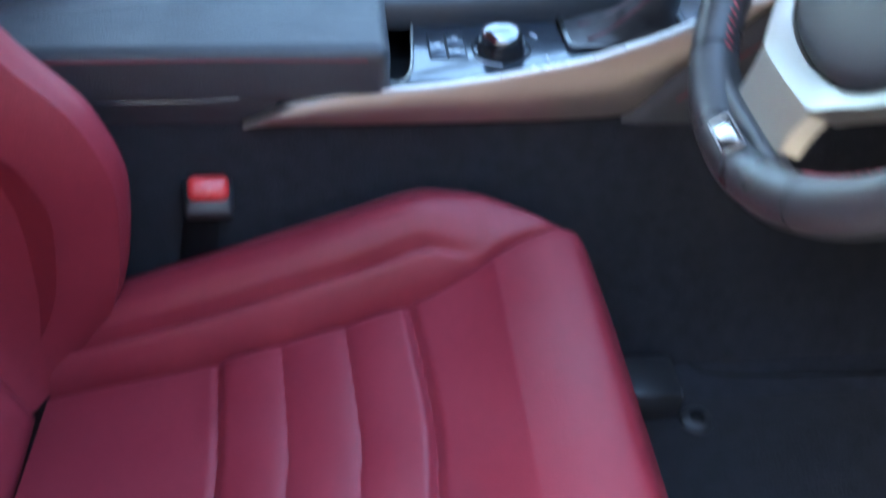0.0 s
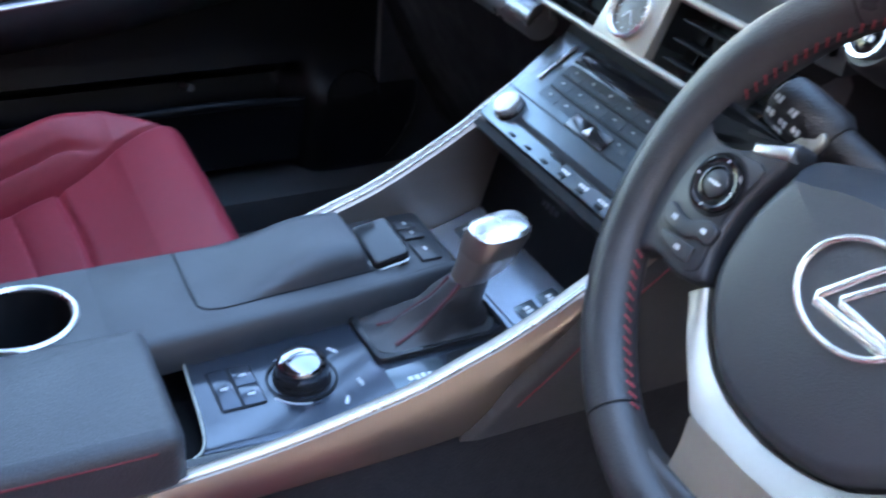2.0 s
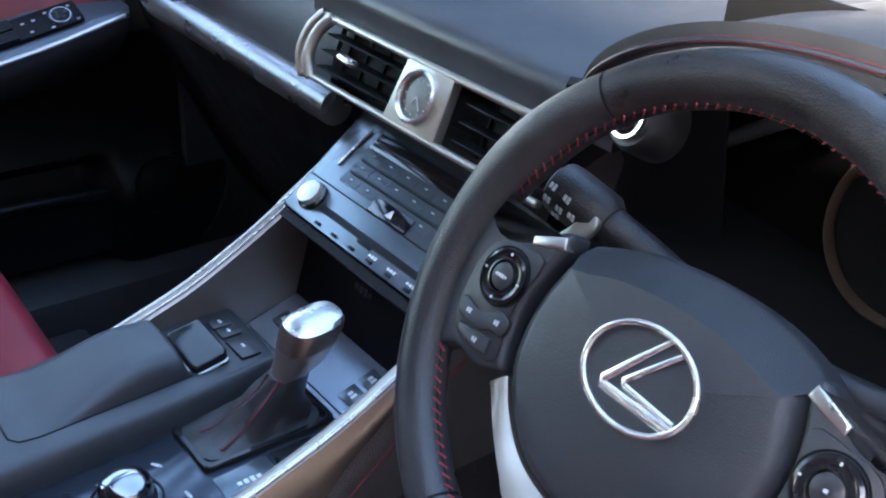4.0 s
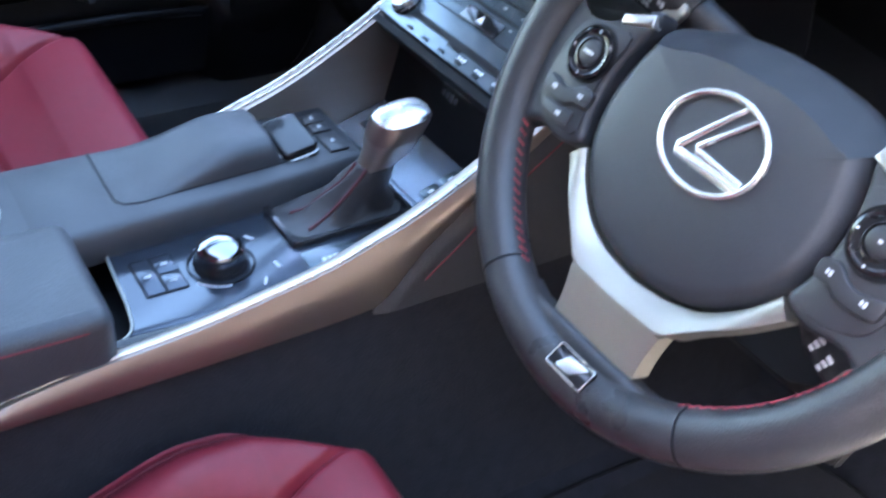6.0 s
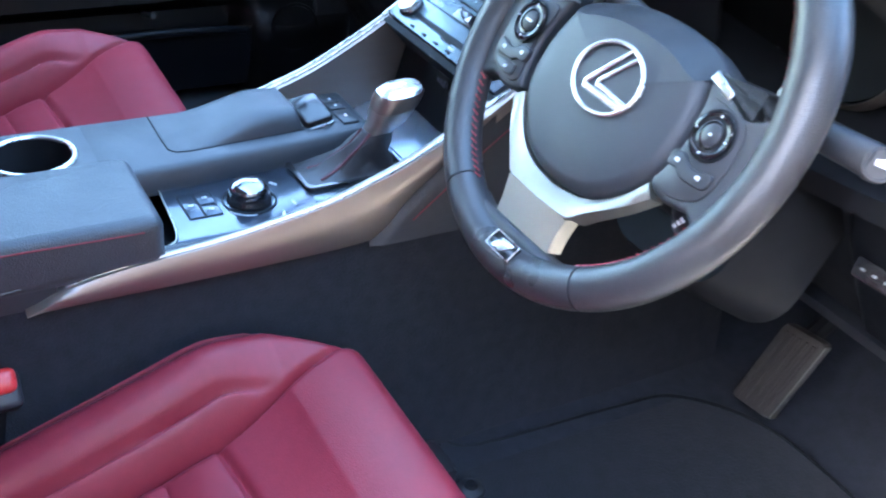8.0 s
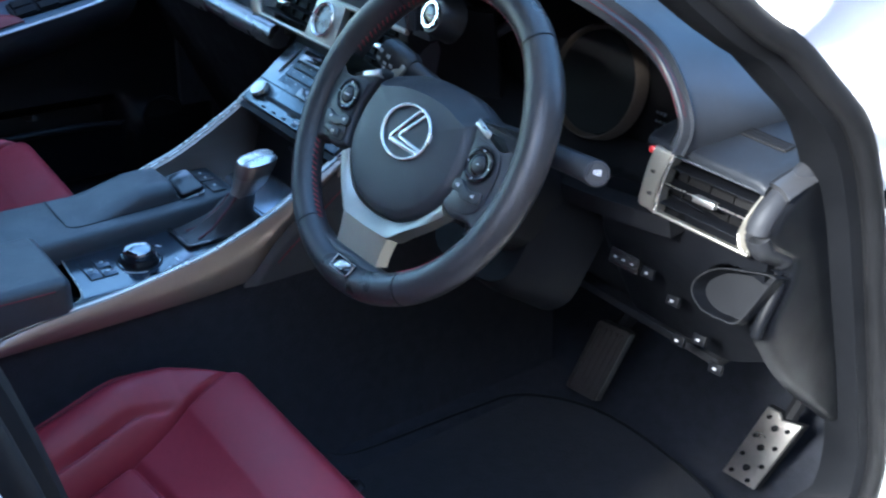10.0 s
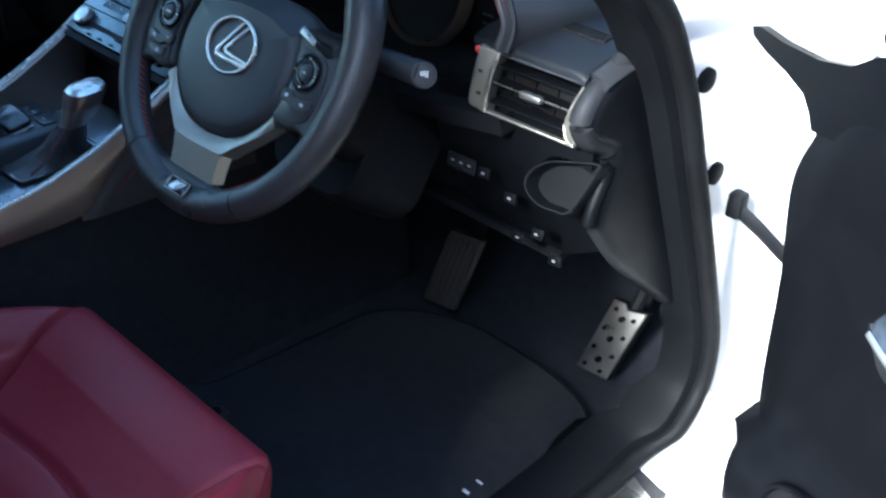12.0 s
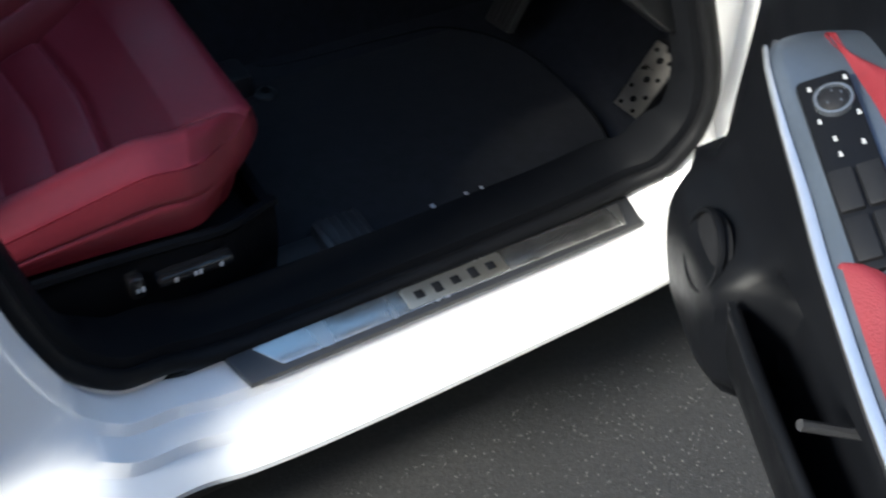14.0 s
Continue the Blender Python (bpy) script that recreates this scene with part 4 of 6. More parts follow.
part("palm_rest", sheet(palm, 70, 40, 0.004, (0, 0, 1)), PLASTIC, console, "raised black palm rest")
part("palm_groove", tube([(-0.117, -0.2035, DECK_Z + 0.0004), (-0.060, -0.2050, DECK_Z + 0.0004), (-0.034, -0.2045, DECK_Z + 0.0004), (-0.0265, -0.1985, DECK_Z + 0.0004)] + [(deck_edge(y) - 0.0165, y, DECK_Z + 0.0004) for y in [-0.185 + 0.012 * i for i in range(12)]], 0.0007, 6), DARK, console, "fine joint round the palm rest")
TC = plane_on((-0.0625, -0.035, DECK_Z + 0.0015), (0.10, -0.18, 1), (1, 0, 0))
part("touch_base", slab(rounded(0.058, 0.036, 0.006), 0.0032, 0.0012, TC @ pose(0, -0.001, 0.0005)), BRIGHT, console, "thin silver edge of the touch controller")
part("touch_pad", slab(rounded(0.055, 0.034, 0.006), 0.0085, 0.0030, TC @ pose(0, 0, 0.0032), 4), GLOSS, console, "gloss black touch controller")
for x, w in ((-0.0935, 0.0155), (-0.0765, 0.0155), (-0.0485, 0.0330)):
    part("console_button", rbox((x, 0.0010, DECK_Z + 0.0010), (w, 0.0190, 0.004), 0.0012), HARD, console, "black push button")
    bars(pose(x, 0.0010, DECK_Z + 0.0031), 0.005, 0.003, 2, MARK, console)

# armrest lid with red stitching
armrest = thing("armrest", "black leather armrest lid with red stitching", "armrest", (0.06, -0.5, 0.64))
part("pad", slab(rounded(0.130, 0.64, 0.012, cx=0.064, cy=-0.573), 0.042, 0.012, pose(0, 0, 0.6435), 6), LEATHER, armrest, "padded black leather top")
part("rear_pad", slab([(0.02, -0.893), (0.02, -0.46), (-0.01, -0.462), (-0.03, -0.482), (-0.10, -0.492), (-0.116, -0.51), (-0.116, -0.893)], 0.0405, 0.011, pose(0, 0, 0.6435), 6), LEATHER, armrest, "wider rear half of the leather top")
stitch = [(0.1282, -0.272 - 0.62 * i / 60, 0.6745 + 0.002 * step(0, 12, i)) for i in range(61)]
part("stitching", tube(stitch, 0.0011, 6), THREAD, armrest, "red stitched seam")
part("lid_base", rbox((0.063, -0.58, 0.640), (0.128, 0.62, 0.014), 0.004), HARD, armrest, "black lid base")
# narrow storage bin ahead of the armrest
part("bin_floor", rbox((0.056, -0.24, 0.603), (0.108, 0.05, 0.004), 0.001), DARK, console, "dark floor of the narrow bin")
part("bin_end", rbox((0.107, -0.243, 0.620), (0.006, 0.044, 0.034), 0.002), GLOSS, console, "dark end of the narrow bin")
part("bin_edge", tube(smooth_path([(0.004, -0.2265, 0.6425), (0.035, -0.2285, 0.6415), (0.075, -0.2315, 0.6415), (0.098, -0.2365, 0.6415), (0.107, -0.247, 0.6415), (0.109, -0.266, 0.641)], 6), 0.0010, 6), SILVER, console, "thin silver edge of the bin")

# graphite control panel with drive mode dial
panel_out = [(0.002, -0.2255), (0.035, -0.2275), (0.075, -0.2305), (0.096, -0.2355), (0.103, -0.243), (0.110, -0.16), (0.112, 0.034), (-0.112, 0.034), (-0.112, 0.030), (-0.020, 0.030), (-0.008, -0.05)]
part("control_panel", slab(panel_out, 0.006, 0.0015, pose(0, 0, 0.6345)), PANEL, console, "gloss graphite control panel")
part("panel_rim", tube(smooth_path([(0.108, -0.262, 0.6370), (0.1150, -0.16, 0.6380), (0.117, -0.05, 0.6390), (0.117, 0.03, 0.6395)], 8), 0.0062, 10), GLOSS, console, "gloss black rim beside the panel")


def front_z(y):
    return 0.6405 + 0.33 * max(0.0, y - 0.032)


part("front_panel", sheet(lambda u, v: (-0.113 + 0.226 * u, 0.0325 + 0.0595 * v, front_z(0.0325 + 0.0595 * v)), 6, 10, 0.006, (0, 0, 1)), FRONT_PANEL, console, "sloping satin front panel with reflected sky put into its blue-grey")
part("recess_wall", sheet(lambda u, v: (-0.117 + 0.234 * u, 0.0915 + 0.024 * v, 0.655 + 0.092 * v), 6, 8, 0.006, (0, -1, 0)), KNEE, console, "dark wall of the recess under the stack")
dial = thing("drive_mode_dial", "round chrome and black drive mode dial", "dial", (0.050, -0.148, 0.6405))
DM = pose(0.050, -0.148, 0.6405)
part("skirt", revolve([(0.0225, 0.0), (0.0225, 0.003), (0.021, 0.005), (0.0205, 0.010), (0.0005, 0.010)], DM, 36), GLOSS, dial, "gloss black skirt")
part("cap", revolve([(0.0195, 0.010), (0.0198, 0.0145), (0.0188, 0.0175), (0.015, 0.0205), (0.008, 0.0222), (0.0005, 0.0226)], DM, 36), DARK_CHROME, dial, "domed dark chrome cap")
part("ring", revolve([(0.0275, 0.0), (0.0275, 0.0012), (0.0258, 0.0012), (0.0258, 0.0)], DM, 36, cap=False), DARK, dial, "dark ring line")
for k, (x, y) in enumerate(((0.086, -0.125), (0.070, -0.108), (0.026, -0.114))):
    bars(pose(x, y, 0.6406, 0, 0, -25 + 30 * k), 0.009, 0.003, 4, MARK, dial)
part("button_field", slab(rounded(0.0485, 0.0345, 0.0025, cx=0.0435, cy=-0.1975), 0.0010, 0.0003, pose(0, 0, 0.6402)), DARK, console, "dark joint round the buttons")
for x, y, w, h in ((0.0435, -0.2060, 0.0455, 0.0140), (0.0320, -0.1890, 0.0220, 0.0155), (0.0552, -0.1890, 0.0220, 0.0155)):
    part("console_button", rbox((x, y, 0.6408), (w, h, 0.0020), 0.0005), PANEL, console, "graphite push button")
    bars(pose(x, y, 0.6418, 0, 0, 90), 0.0052, 0.0030, 3, MARK, console)
for a0, a1 in ((150, 205), (-60, -5)):
    part("dial_arc", tube([(0.050 + 0.0300 * math.cos(radians(a0 + (a1 - a0) * i / 10)), -0.148 + 0.0300 * math.sin(radians(a0 + (a1 - a0) * i / 10)), 0.6407) for i in range(11)], 0.0006, 5), MARK, console, "pale arc beside the dial")

# shift lever
shifter = thing("gear_lever", "gear lever with silver knob and black leather boot", "gear lever", (0.018, -0.02, 0.6405))
base = rounded(0.076, 0.120, 0.008, cx=0.019, cy=-0.028)
part("boot_frame", frame_ring(base, rounded(0.064, 0.108, 0.007, cx=0.019, cy=-0.028), 0.005, pose(0, 0, 0.6405), 0.0015), GLOSS, shifter, "gloss black frame")


def boot_ring(k, n=36):
    t = k / 10
    cx, cy = 0.019 + 0.011 * t ** 1.2, -0.028 + 0.030 * t ** 0.9
    w, h = 0.066 + (0.028 - 0.066) * t ** 0.6, 0.110 + (0.034 - 0.110) * t ** 0.62
    z = 0.642 + 0.046 * t ** 1.5
    out = []
    for i in range(n):
        a = 2 * math.pi * i / n
        c, s = math.cos(a), math.sin(a)
        q = (abs(c) ** 4 + abs(s) ** 4) ** -0.25 * (1 - t) + t
        fold = 1 + 0.10 * math.sin(5 * a + 1.5 * t * 6) * math.sin(math.pi * t)
        out.append((cx + w / 2 * c * q * fold, cy + h / 2 * s * q * fold, z + 0.004 * math.sin(7 * a) * math.sin(math.pi * t)))
    return out


part("boot", loft([boot_ring(k) for k in range(11)]), BOOT, shifter, "folded black leather boot")
for i in (31, 25):
    seam = []
    for k in range(1, 11):
        x, y, z = boot_ring(k)[i]
        seam.append((x + 0.0006, y - 0.0006, z + 0.0006))
    part("boot_stitch", tube(smooth_path(seam, 3), 0.0017, 6), BOOT_SEAM, shifter, "red stitched seam")
knob_path = [((0.030, 0.000, 0.684), 0.0120, 0.0140), ((0.031, 0.004, 0.694), 0.0135, 0.0165), ((0.032, 0.011, 0.710), 0.0160, 0.0200), ((0.032, 0.0175, 0.725), 0.0180, 0.0232), ((0.032, 0.022, 0.736), 0.0188, 0.0245), ((0.032, 0.0245, 0.7425), 0.0180, 0.0236), ((0.032, 0.0262, 0.7462), 0.0150, 0.0205), ((0.032, 0.027, 0.7476), 0.008, 0.012)]
rings = []
for (x, y, z), a, b in knob_path:
    z, a = z - 0.012 * step(0.684, 0.71, z), a * (1 + 0.14 * step(0.70, 0.735, z))
    ring = []
    for i in range(28):
        t = 2 * math.pi * i / 28
        c, s = math.cos(t), math.sin(t)
        q = (abs(c) ** 3 + abs(s) ** 3) ** (-1 / 3)
        ring.append((x + a * c * q, y + b * s * q, z + 0.10 * b * s * q))
    rings.append(ring)
part("knob_neck", loft(rings[:4]), TRIM, shifter, "satin bronze-silver neck")
part("knob_side", loft(rings[3:6]), KNOB_SIDE, shifter, "satin bronze-silver knob sides")
part("knob_top", loft(rings[5:]), BRIGHT, shifter, "bright silver knob top")
part("gate_cover", slab([(0.0655, -0.086), (0.0955, -0.087), (0.0975, -0.040), (0.0625, -0.039)], 0.0014, 0.0005, pose(0, 0, 0.6405)), STACK_FACE, shifter, "graphite gear position plate")
bars(pose(0.082, -0.063, 0.642, 0, 0, 90), 0.020, 0.006, 4, MARK, shifter)
part("gate_window", slab(rounded(0.034, 0.040, 0.008, cx=0.080, cy=-0.014), 0.003, 0.001, pose(0, 0, 0.6405)), GLOSS, shifter, "gloss black gate window")
bars(pose(0.080, -0.014, 0.6436), 0.010, 0.008, 2, ORANGE, shifter)
# sloping front tray and its buttons
FR = plane_on((0, 0.0325, front_z(0.0325)), (0, -0.313, 0.950), (1, 0, 0))
part("front_line", turned(rbox((0.0, 0.006, 0.0002), (0.222, 0.0012, 0.0010), 0), FR), DARK, console, "fine joint")
for x, y in ((0.044, 0.0245), (0.043, 0.0465), (-0.062, 0.034), (-0.086, 0.034)):
    part("console_button", turned(rbox((x, y, 0.0008), (0.022, 0.018, 0.0030), 0.001), FR), STACK_FACE, console, "graphite seat heater button")
    bars(FR @ pose(x, y, 0.0024), 0.008, 0.007, 2, MARK, console)

# ---- centre stack ----
stack = thing("centre_stack", "graphite audio and climate control panel", "car stereo", (0.0, 0.12, 0.72))
SN = Vector((0, -0.063, 0.090)).normalized()
ST = plane_on((0.0, 0.1275, 0.7885), SN, (1, 0, 0))      # x right, y up the face; 0.11 deep, 0.245 wide
part("face", slab([(-0.1205, -0.0545), (0.1205, -0.0545), (0.1330, 0.0600), (-0.1330, 0.0600)], 0.010, 0.0025, ST @ pose(0, 0, -0.010)), STACK_FACE, stack, "graphite control face")
part("face_joint", turned(rbox((0, -0.015, 0.0004), (0.244, 0.0012, 0.0012), 0), ST), DARK, stack, "fine joint across the face")
part("display_strip", turned(rbox((0.016, 0.044, 0.001), (0.205, 0.018, 0.002), 0.001), ST), GLOSS, stack, "dark climate display")
part("slot", turned(rbox((0.0, -0.0365, 0.0006), (0.150, 0.0068, 0.0014), 0.0004), ST), DARK, stack, "disc slot")
part("slot_notch", turned(rbox((0.0, -0.041, 0.0006), (0.020, 0.004, 0.0014), 0.001), ST), DARK, stack, "notch of the disc slot")
for sx in (-1, 1):
    KM = ST @ pose(sx * 0.094, -0.033, 0)
    part("knob", revolve([(0.0125, 0.0), (0.0125, 0.007), (0.0115, 0.0095), (0.0005, 0.010)], KM, 32), BADGE, stack, "silver rotary knob")
    part("knob_ring", revolve([(0.0150, 0.0), (0.0145, 0.003), (0.0128, 0.004), (0.0126, 0.0)], KM, 32, cap=False), GLOSS, stack, "black ring of the knob")
for sx in (-1, 1):
    part("temperature_slider", turned(rbox((sx * 0.101, 0.028, 0.0012), (0.003, 0.046, 0.002), 0.001), ST @ pose(0, 0, 0, 0, 0, 0)), BRIGHT, stack, "slim silver temperature slider")
for r in range(3):
    y = 0.0300 - 0.0150 * r
    part("button_gap", turned(rbox((0.0, y + 0.0068, 0.0006), (0.164, 0.0026, 0.0010), 0), ST), DARK, stack, "dark gap between buttons")
    for c in range(6):
        x = -0.0720 + 0.0265 * c
        part("stack_button", turned(rbox((x, y - 0.0008, 0.0002), (0.0262, 0.0110, 0.0008), 0), ST), STACK_FACE, stack, "graphite push button", smooth=False)
        bars(ST @ pose(x, y, 0.0008), 0.0036, 0.0014, 2, LEGEND, stack)
part("hazard_button", turned(rbox((0.0, -0.0075 + 0.0005, 0.0018), (0.054, 0.0150, 0.0026), 0.0008), ST), GLOSS, stack, "gloss black hazard button")
tri = bmesh.new()
tv = [tri.verts.new(ST @ Vector((0.0055 * math.sin(2.0944 * k), -0.0078 + 0.0055 * math.cos(2.0944 * k), 0.0034))) for k in range(3)]
tri.faces.new(tv)
part("hazard_triangle", tri, MARK, stack, "white warning triangle", smooth=False)
for c in range(6):
    x = -0.063 + 0.0272 * c
    part("seek_button", turned(rbox((x, -0.0505, 0.0008), (0.008, 0.0032, 0.0016), 0.0006), ST), DARK, stack, "small dark button mark")
    if c > 2:
        bars(ST @ pose(x, -0.0455, 0.0004), 0.011, 0.003, 3, MARK, stack)
part("lower_recess", rbox((0.0, 0.150, 0.685), (0.236, 0.02, 0.10), 0.006), GLOSS, stack, "dark recess under the controls")
part("chin", sheet(lambda u, v: (-0.122 + 0.244 * u, 0.084 + 0.050 * v, 0.753 - 0.055 * v), 6, 6, 0.008), DARK, stack, "black chin below the face")
part("slot_trim", rbox((-0.02, 0.1065, 0.720), (0.17, 0.002, 0.006), 0.001, 2, pose(0, 0, 0, -45)), SATIN, stack, "thin grey line of the lower slot")
for sgn in (1, -1):
    part("cheek", sheet(lambda u, v: (sgn * (0.124 - 0.004 * v), 0.083 + 0.095 * u, (0.752 + 0.064 * u) - (0.115 + 0.06 * u) * v), 10, 8, 0.008, (-sgn, 0, 0)), TRIM, stack, "bronze-silver cheek beside the recess")
bars(plane_on((-0.015, 0.1040, 0.7085), (0, -0.967, 0.253), (1, 0, 0)), 0.026, 0.008, 4, SATIN, stack)


# ---- dashboard ----
dash = thing("dashboard", "black leather dashboard with silver-framed air vents", "dashboard", (0.0, 0.3, 0.80))
PROFILE = [(0.0, 0.240, 0.800), (0.10, 0.210, 0.801), (0.18, 0.185, 0.806), (0.26, 0.172, 0.820), (0.36, 0.172, 0.842), (0.50, 0.185, 0.890), (0.62, 0.215, 0.925), (0.75, 0.29, 0.948), (1.0, 0.66, 0.968)]


def dash_at(v, shift=0.0):
    return curve1([(a, b) for a, b, c in PROFILE], v) + shift, curve1([(a, c) for a, b, c in PROFILE], v)


part("passenger_pad", sheet(lambda u, v: (-0.715 + 0.535 * u, dash_at(v)[0] + 0.04 * step(0.25, 0, u), dash_at(v)[1]), 30, 50, 0.02), LEATHER, dash, "black leather dashboard pad")
part("glove_box", sheet(lambda u, v: (-0.70 + 0.56 * u, 0.20 + 0.03 * math.sin(math.pi * v) + 0.16 * v ** 2, 0.80 - 0.32 * v), 12, 12, 0.015), DARK, dash, "black glove box lid")
part("pad_bar", tube([(-0.70 + 0.538 * i / 24, 0.1675 + 0.03 * step(0.25, 0, i / 24), 0.8205) for i in range(25)], 0.0185, 18), BAR, dash, "rounded satin graphite bar along the pad")
# middle section behind the vents
part("middle_pad", sheet(lambda u, v: (-0.21 + 0.40 * u, curve1([(0, 0.172), (0.18, 0.172), (0.4, 0.20), (0.6, 0.26), (1, 0.66)], v), curve1([(0, 0.905), (0.12, 0.922), (0.3, 0.942), (0.6, 0.955), (1, 0.968)], v)), 16, 30, 0.02), HOOD_LEATHER, dash, "rounded black leather pad over the middle vents")
part("middle_back", rbox((-0.03, 0.205, 0.865), (0.37, 0.03, 0.13), 0.004), DARK, dash, "dark vent housing")
part("stack_bridge", sheet(lambda u, v: (-0.13 + 0.26 * u, 0.176 + 0.012 * v, 0.822 + 0.030 * v), 8, 5, 0.008), CLUSTER, dash, "dark band between vents and controls")
DECK_TOP = [(0, 0.172, 0.899), (0.06, 0.173, 0.9045), (0.14, 0.180, 0.9085), (0.40, 0.235, 0.9195), (1.0, 0.46, 0.945)]


def deck_top(u, v):
    return (0.535 + 0.134 * u, curve1([(a, b) for a, b, c in DECK_TOP], v), curve1([(a, c) for a, b, c in DECK_TOP], v) - 0.004 * step(0.93, 1, u))


part("right_deck", sheet(deck_top, 20, 30, 0.016), DECK, dash, "black leather deck over the driver's vent")
part("deck_joint", tube([(0.6705, 0.177 + 0.016 * i, curve1([(b, c) for a, b, c in DECK_TOP], 0.177 + 0.016 * i) - 0.0015) for i in range(12)], 0.0022, 8), DARK, dash, "dark joint beside the deck")
part("deck_shoulder", sheet(lambda u, v: (0.6725 + 0.019 * u, 0.176 + 0.20 * v, curve1([(b, c) for a, b, c in DECK_TOP], 0.176 + 0.20 * v) + 0.001 - 0.008 * u ** 2.5), 8, 24, 0.012, (0, 0, 1)), HARD, dash, "smooth black shoulder beside the deck")
part("demister_slot", turned(rbox((0, 0, 0), (0.080, 0.016, 0.004), 0.003), plane_on((0.609, 0.2315, 0.9195), (0, -0.17, 1), (1, -0.03, 0))), DARK, dash, "dark demister slot")
for i in range(3):
    part("slot_slat", turned(rbox((0, -0.005 + 0.005 * i, 0.0018), (0.074, 0.0014, 0.0016), 0), plane_on((0.609, 0.2315, 0.9195), (0, -0.17, 1), (1, -0.03, 0))), CLUSTER, dash)
part("far_deck", sheet(lambda u, v: (0.165 + 0.42 * u, 0.40 + 0.26 * v, 0.955 + 0.013 * v), 10, 8, 0.02), LEATHER, dash, "black dashboard top under the windscreen")


def vent(m, w, h, parent, knob_at, slats=3):
    """A vent in the plane of m: dark throat, slats, fins and a slider."""
    part("throat", turned(rbox((0, 0, -0.020), (w, h, 0.004), 0.001), m), CLUSTER, parent, "dark vent throat")
    for i in range(slats):
        y = -h / 2 + h * (i + 0.5) / slats
        part("slat", turned(rbox((0, y, -0.007), (w, 0.0022, 0.018), 0.0008, 2, pose(0, 0, 0, 12)), m), KNEE, parent, "black vent slat")
    for i in range(4):
        part("fin", turned(rbox((-w / 2 + w * (i + 0.6) / 4.2, 0, -0.0175), (0.0016, h, 0.005), 0), m), CLUSTER, parent)
    part("knob", turned(rbox((knob_at, 0.0, 0.004), (0.024, 0.007, 0.010), 0.002, 3), m), BRIGHT, parent, "silver vent slider")


VM = plane_on((0.0, 0.157, 0.880), (0, -0.90, 0.42), (1, 0, 0))
left_vent = thing("centre_air_vent", "black slatted air vent in a silver frame", "air vent", VM @ Vector((-0.10, 0, 0)), group="centre vents")
vent(VM @ pose(-0.107, 0, 0), 0.122, 0.047, left_vent, -0.015)
right_vent = thing("centre_air_vent", "black slatted air vent in a silver frame", "air vent", VM @ Vector((0.10, 0, 0)), group="centre vents")
vent(VM @ pose(0.098, 0, 0), 0.116, 0.047, right_vent, 0.02)
part("rail", turned(rbox((-0.02, 0.0285, 0.001), (0.345, 0.007, 0.010), 0.003, 3), VM), SILVER, dash, "satin silver upper rail")
part("rail", turned(rbox((-0.02, -0.0285, 0.001), (0.345, 0.006, 0.010), 0.0028, 3), VM), SILVER, dash, "satin silver lower rail")
for x, s in ((-0.172, 1),):
    arc = smooth_path([VM @ Vector((x + s * 0.004, 0.030, 0.002)), VM @ Vector((x - s * 0.006, 0.012, 0.006)), VM @ Vector((x - s * 0.007, -0.012, 0.006)), VM @ Vector((x + s * 0.004, -0.030, 0.002))], 5)
    part("end_cap", tube(arc, 0.006, 10, up=(0, -0.9, 0.42)), SILVER, dash, "satin silver end cap")
    part("end_cap", tube([p + VM.to_3x3() @ Vector((-s * 0.014, 0, -0.004)) for p in arc], 0.009, 10, up=(0, -0.9, 0.42)), TRIM, dash, "bronze-silver outer end")
clock = thing("dashboard_clock", "round analogue clock in a silver bezel", "clock", VM @ Vector((-0.010, 0, 0)))
bez = [(-0.047, -0.029), (0.027, -0.029), (0.022, 0.029), (-0.043, 0.029)]
part("bezel", slab(bez, 0.010, 0.003, VM @ pose(0, 0, -0.004)), SILVER, clock, "satin silver bezel plate")
CM = VM @ pose(-0.0105, 0.001, 0.006)
part("rim", revolve([(0.0235, 0.0), (0.0235, 0.005), (0.0215, 0.0065), (0.0190, 0.004), (0.0188, 0.0)], CM, 40, cap=False), BADGE, clock, "chrome rim")
part("face", revolve([(0.0190, 0.001), (0.0005, 0.0012)], CM, 40, cap=False), AMBER, clock, "dark brown clock face")
for k in range(12):
    a = 2 * math.pi * k / 12
    part("hour_mark", turned(rbox((0.0155 * math.cos(a), 0.0155 * math.sin(a), 0.0016), (0.0022, 0.0006, 0.0004), 0, 1), CM) if k % 3 else turned(rbox((0.0150 * math.cos(a), 0.0150 * math.sin(a), 0.0016), (0.0014, 0.0012, 0.0004), 0), CM), MARK, clock, smooth=False)
for a, l in ((-50, 0.013), (-128, 0.009)):
    part("hand_bar", turned(rbox((l / 2, 0, 0.0022), (l, 0.0009, 0.0004), 0), CM @ pose(0, 0, 0, 0, 0, a)), MARK, clock, "thin white pointer", smooth=False)

# driver's corner vent
e1 = Vector((0.120, 0.011, 0.011)).normalized()
nrm = e1.cross(Vector((0.009, 0.012, 0.066))).normalized()
RV = plane_on((0.605, 0.176, 0.8675), nrm, e1)
corner_vent = thing("corner_air_vent", "black slatted corner air vent with silver slider", "air vent", RV @ Vector((0, 0, 0)))
RW = RV @ pose(0.008, -0.002, 0, 0, 0, -6.8)      # the opening slopes a little towards the door
vent(RW, 0.108, 0.054, corner_vent, -0.002)
part("slat_line", turned(rbox((0.0, 0.0, 0.0015), (0.100, 0.0012, 0.0012), 0), RW), BRIGHT, corner_vent, "thin silver line on the middle slat")
part("rail", turned(rbox((0.001, 0.0290, 0.002), (0.106, 0.0034, 0.008), 0.0015, 3), RW), SATIN, corner_vent, "thin graphite upper rail")
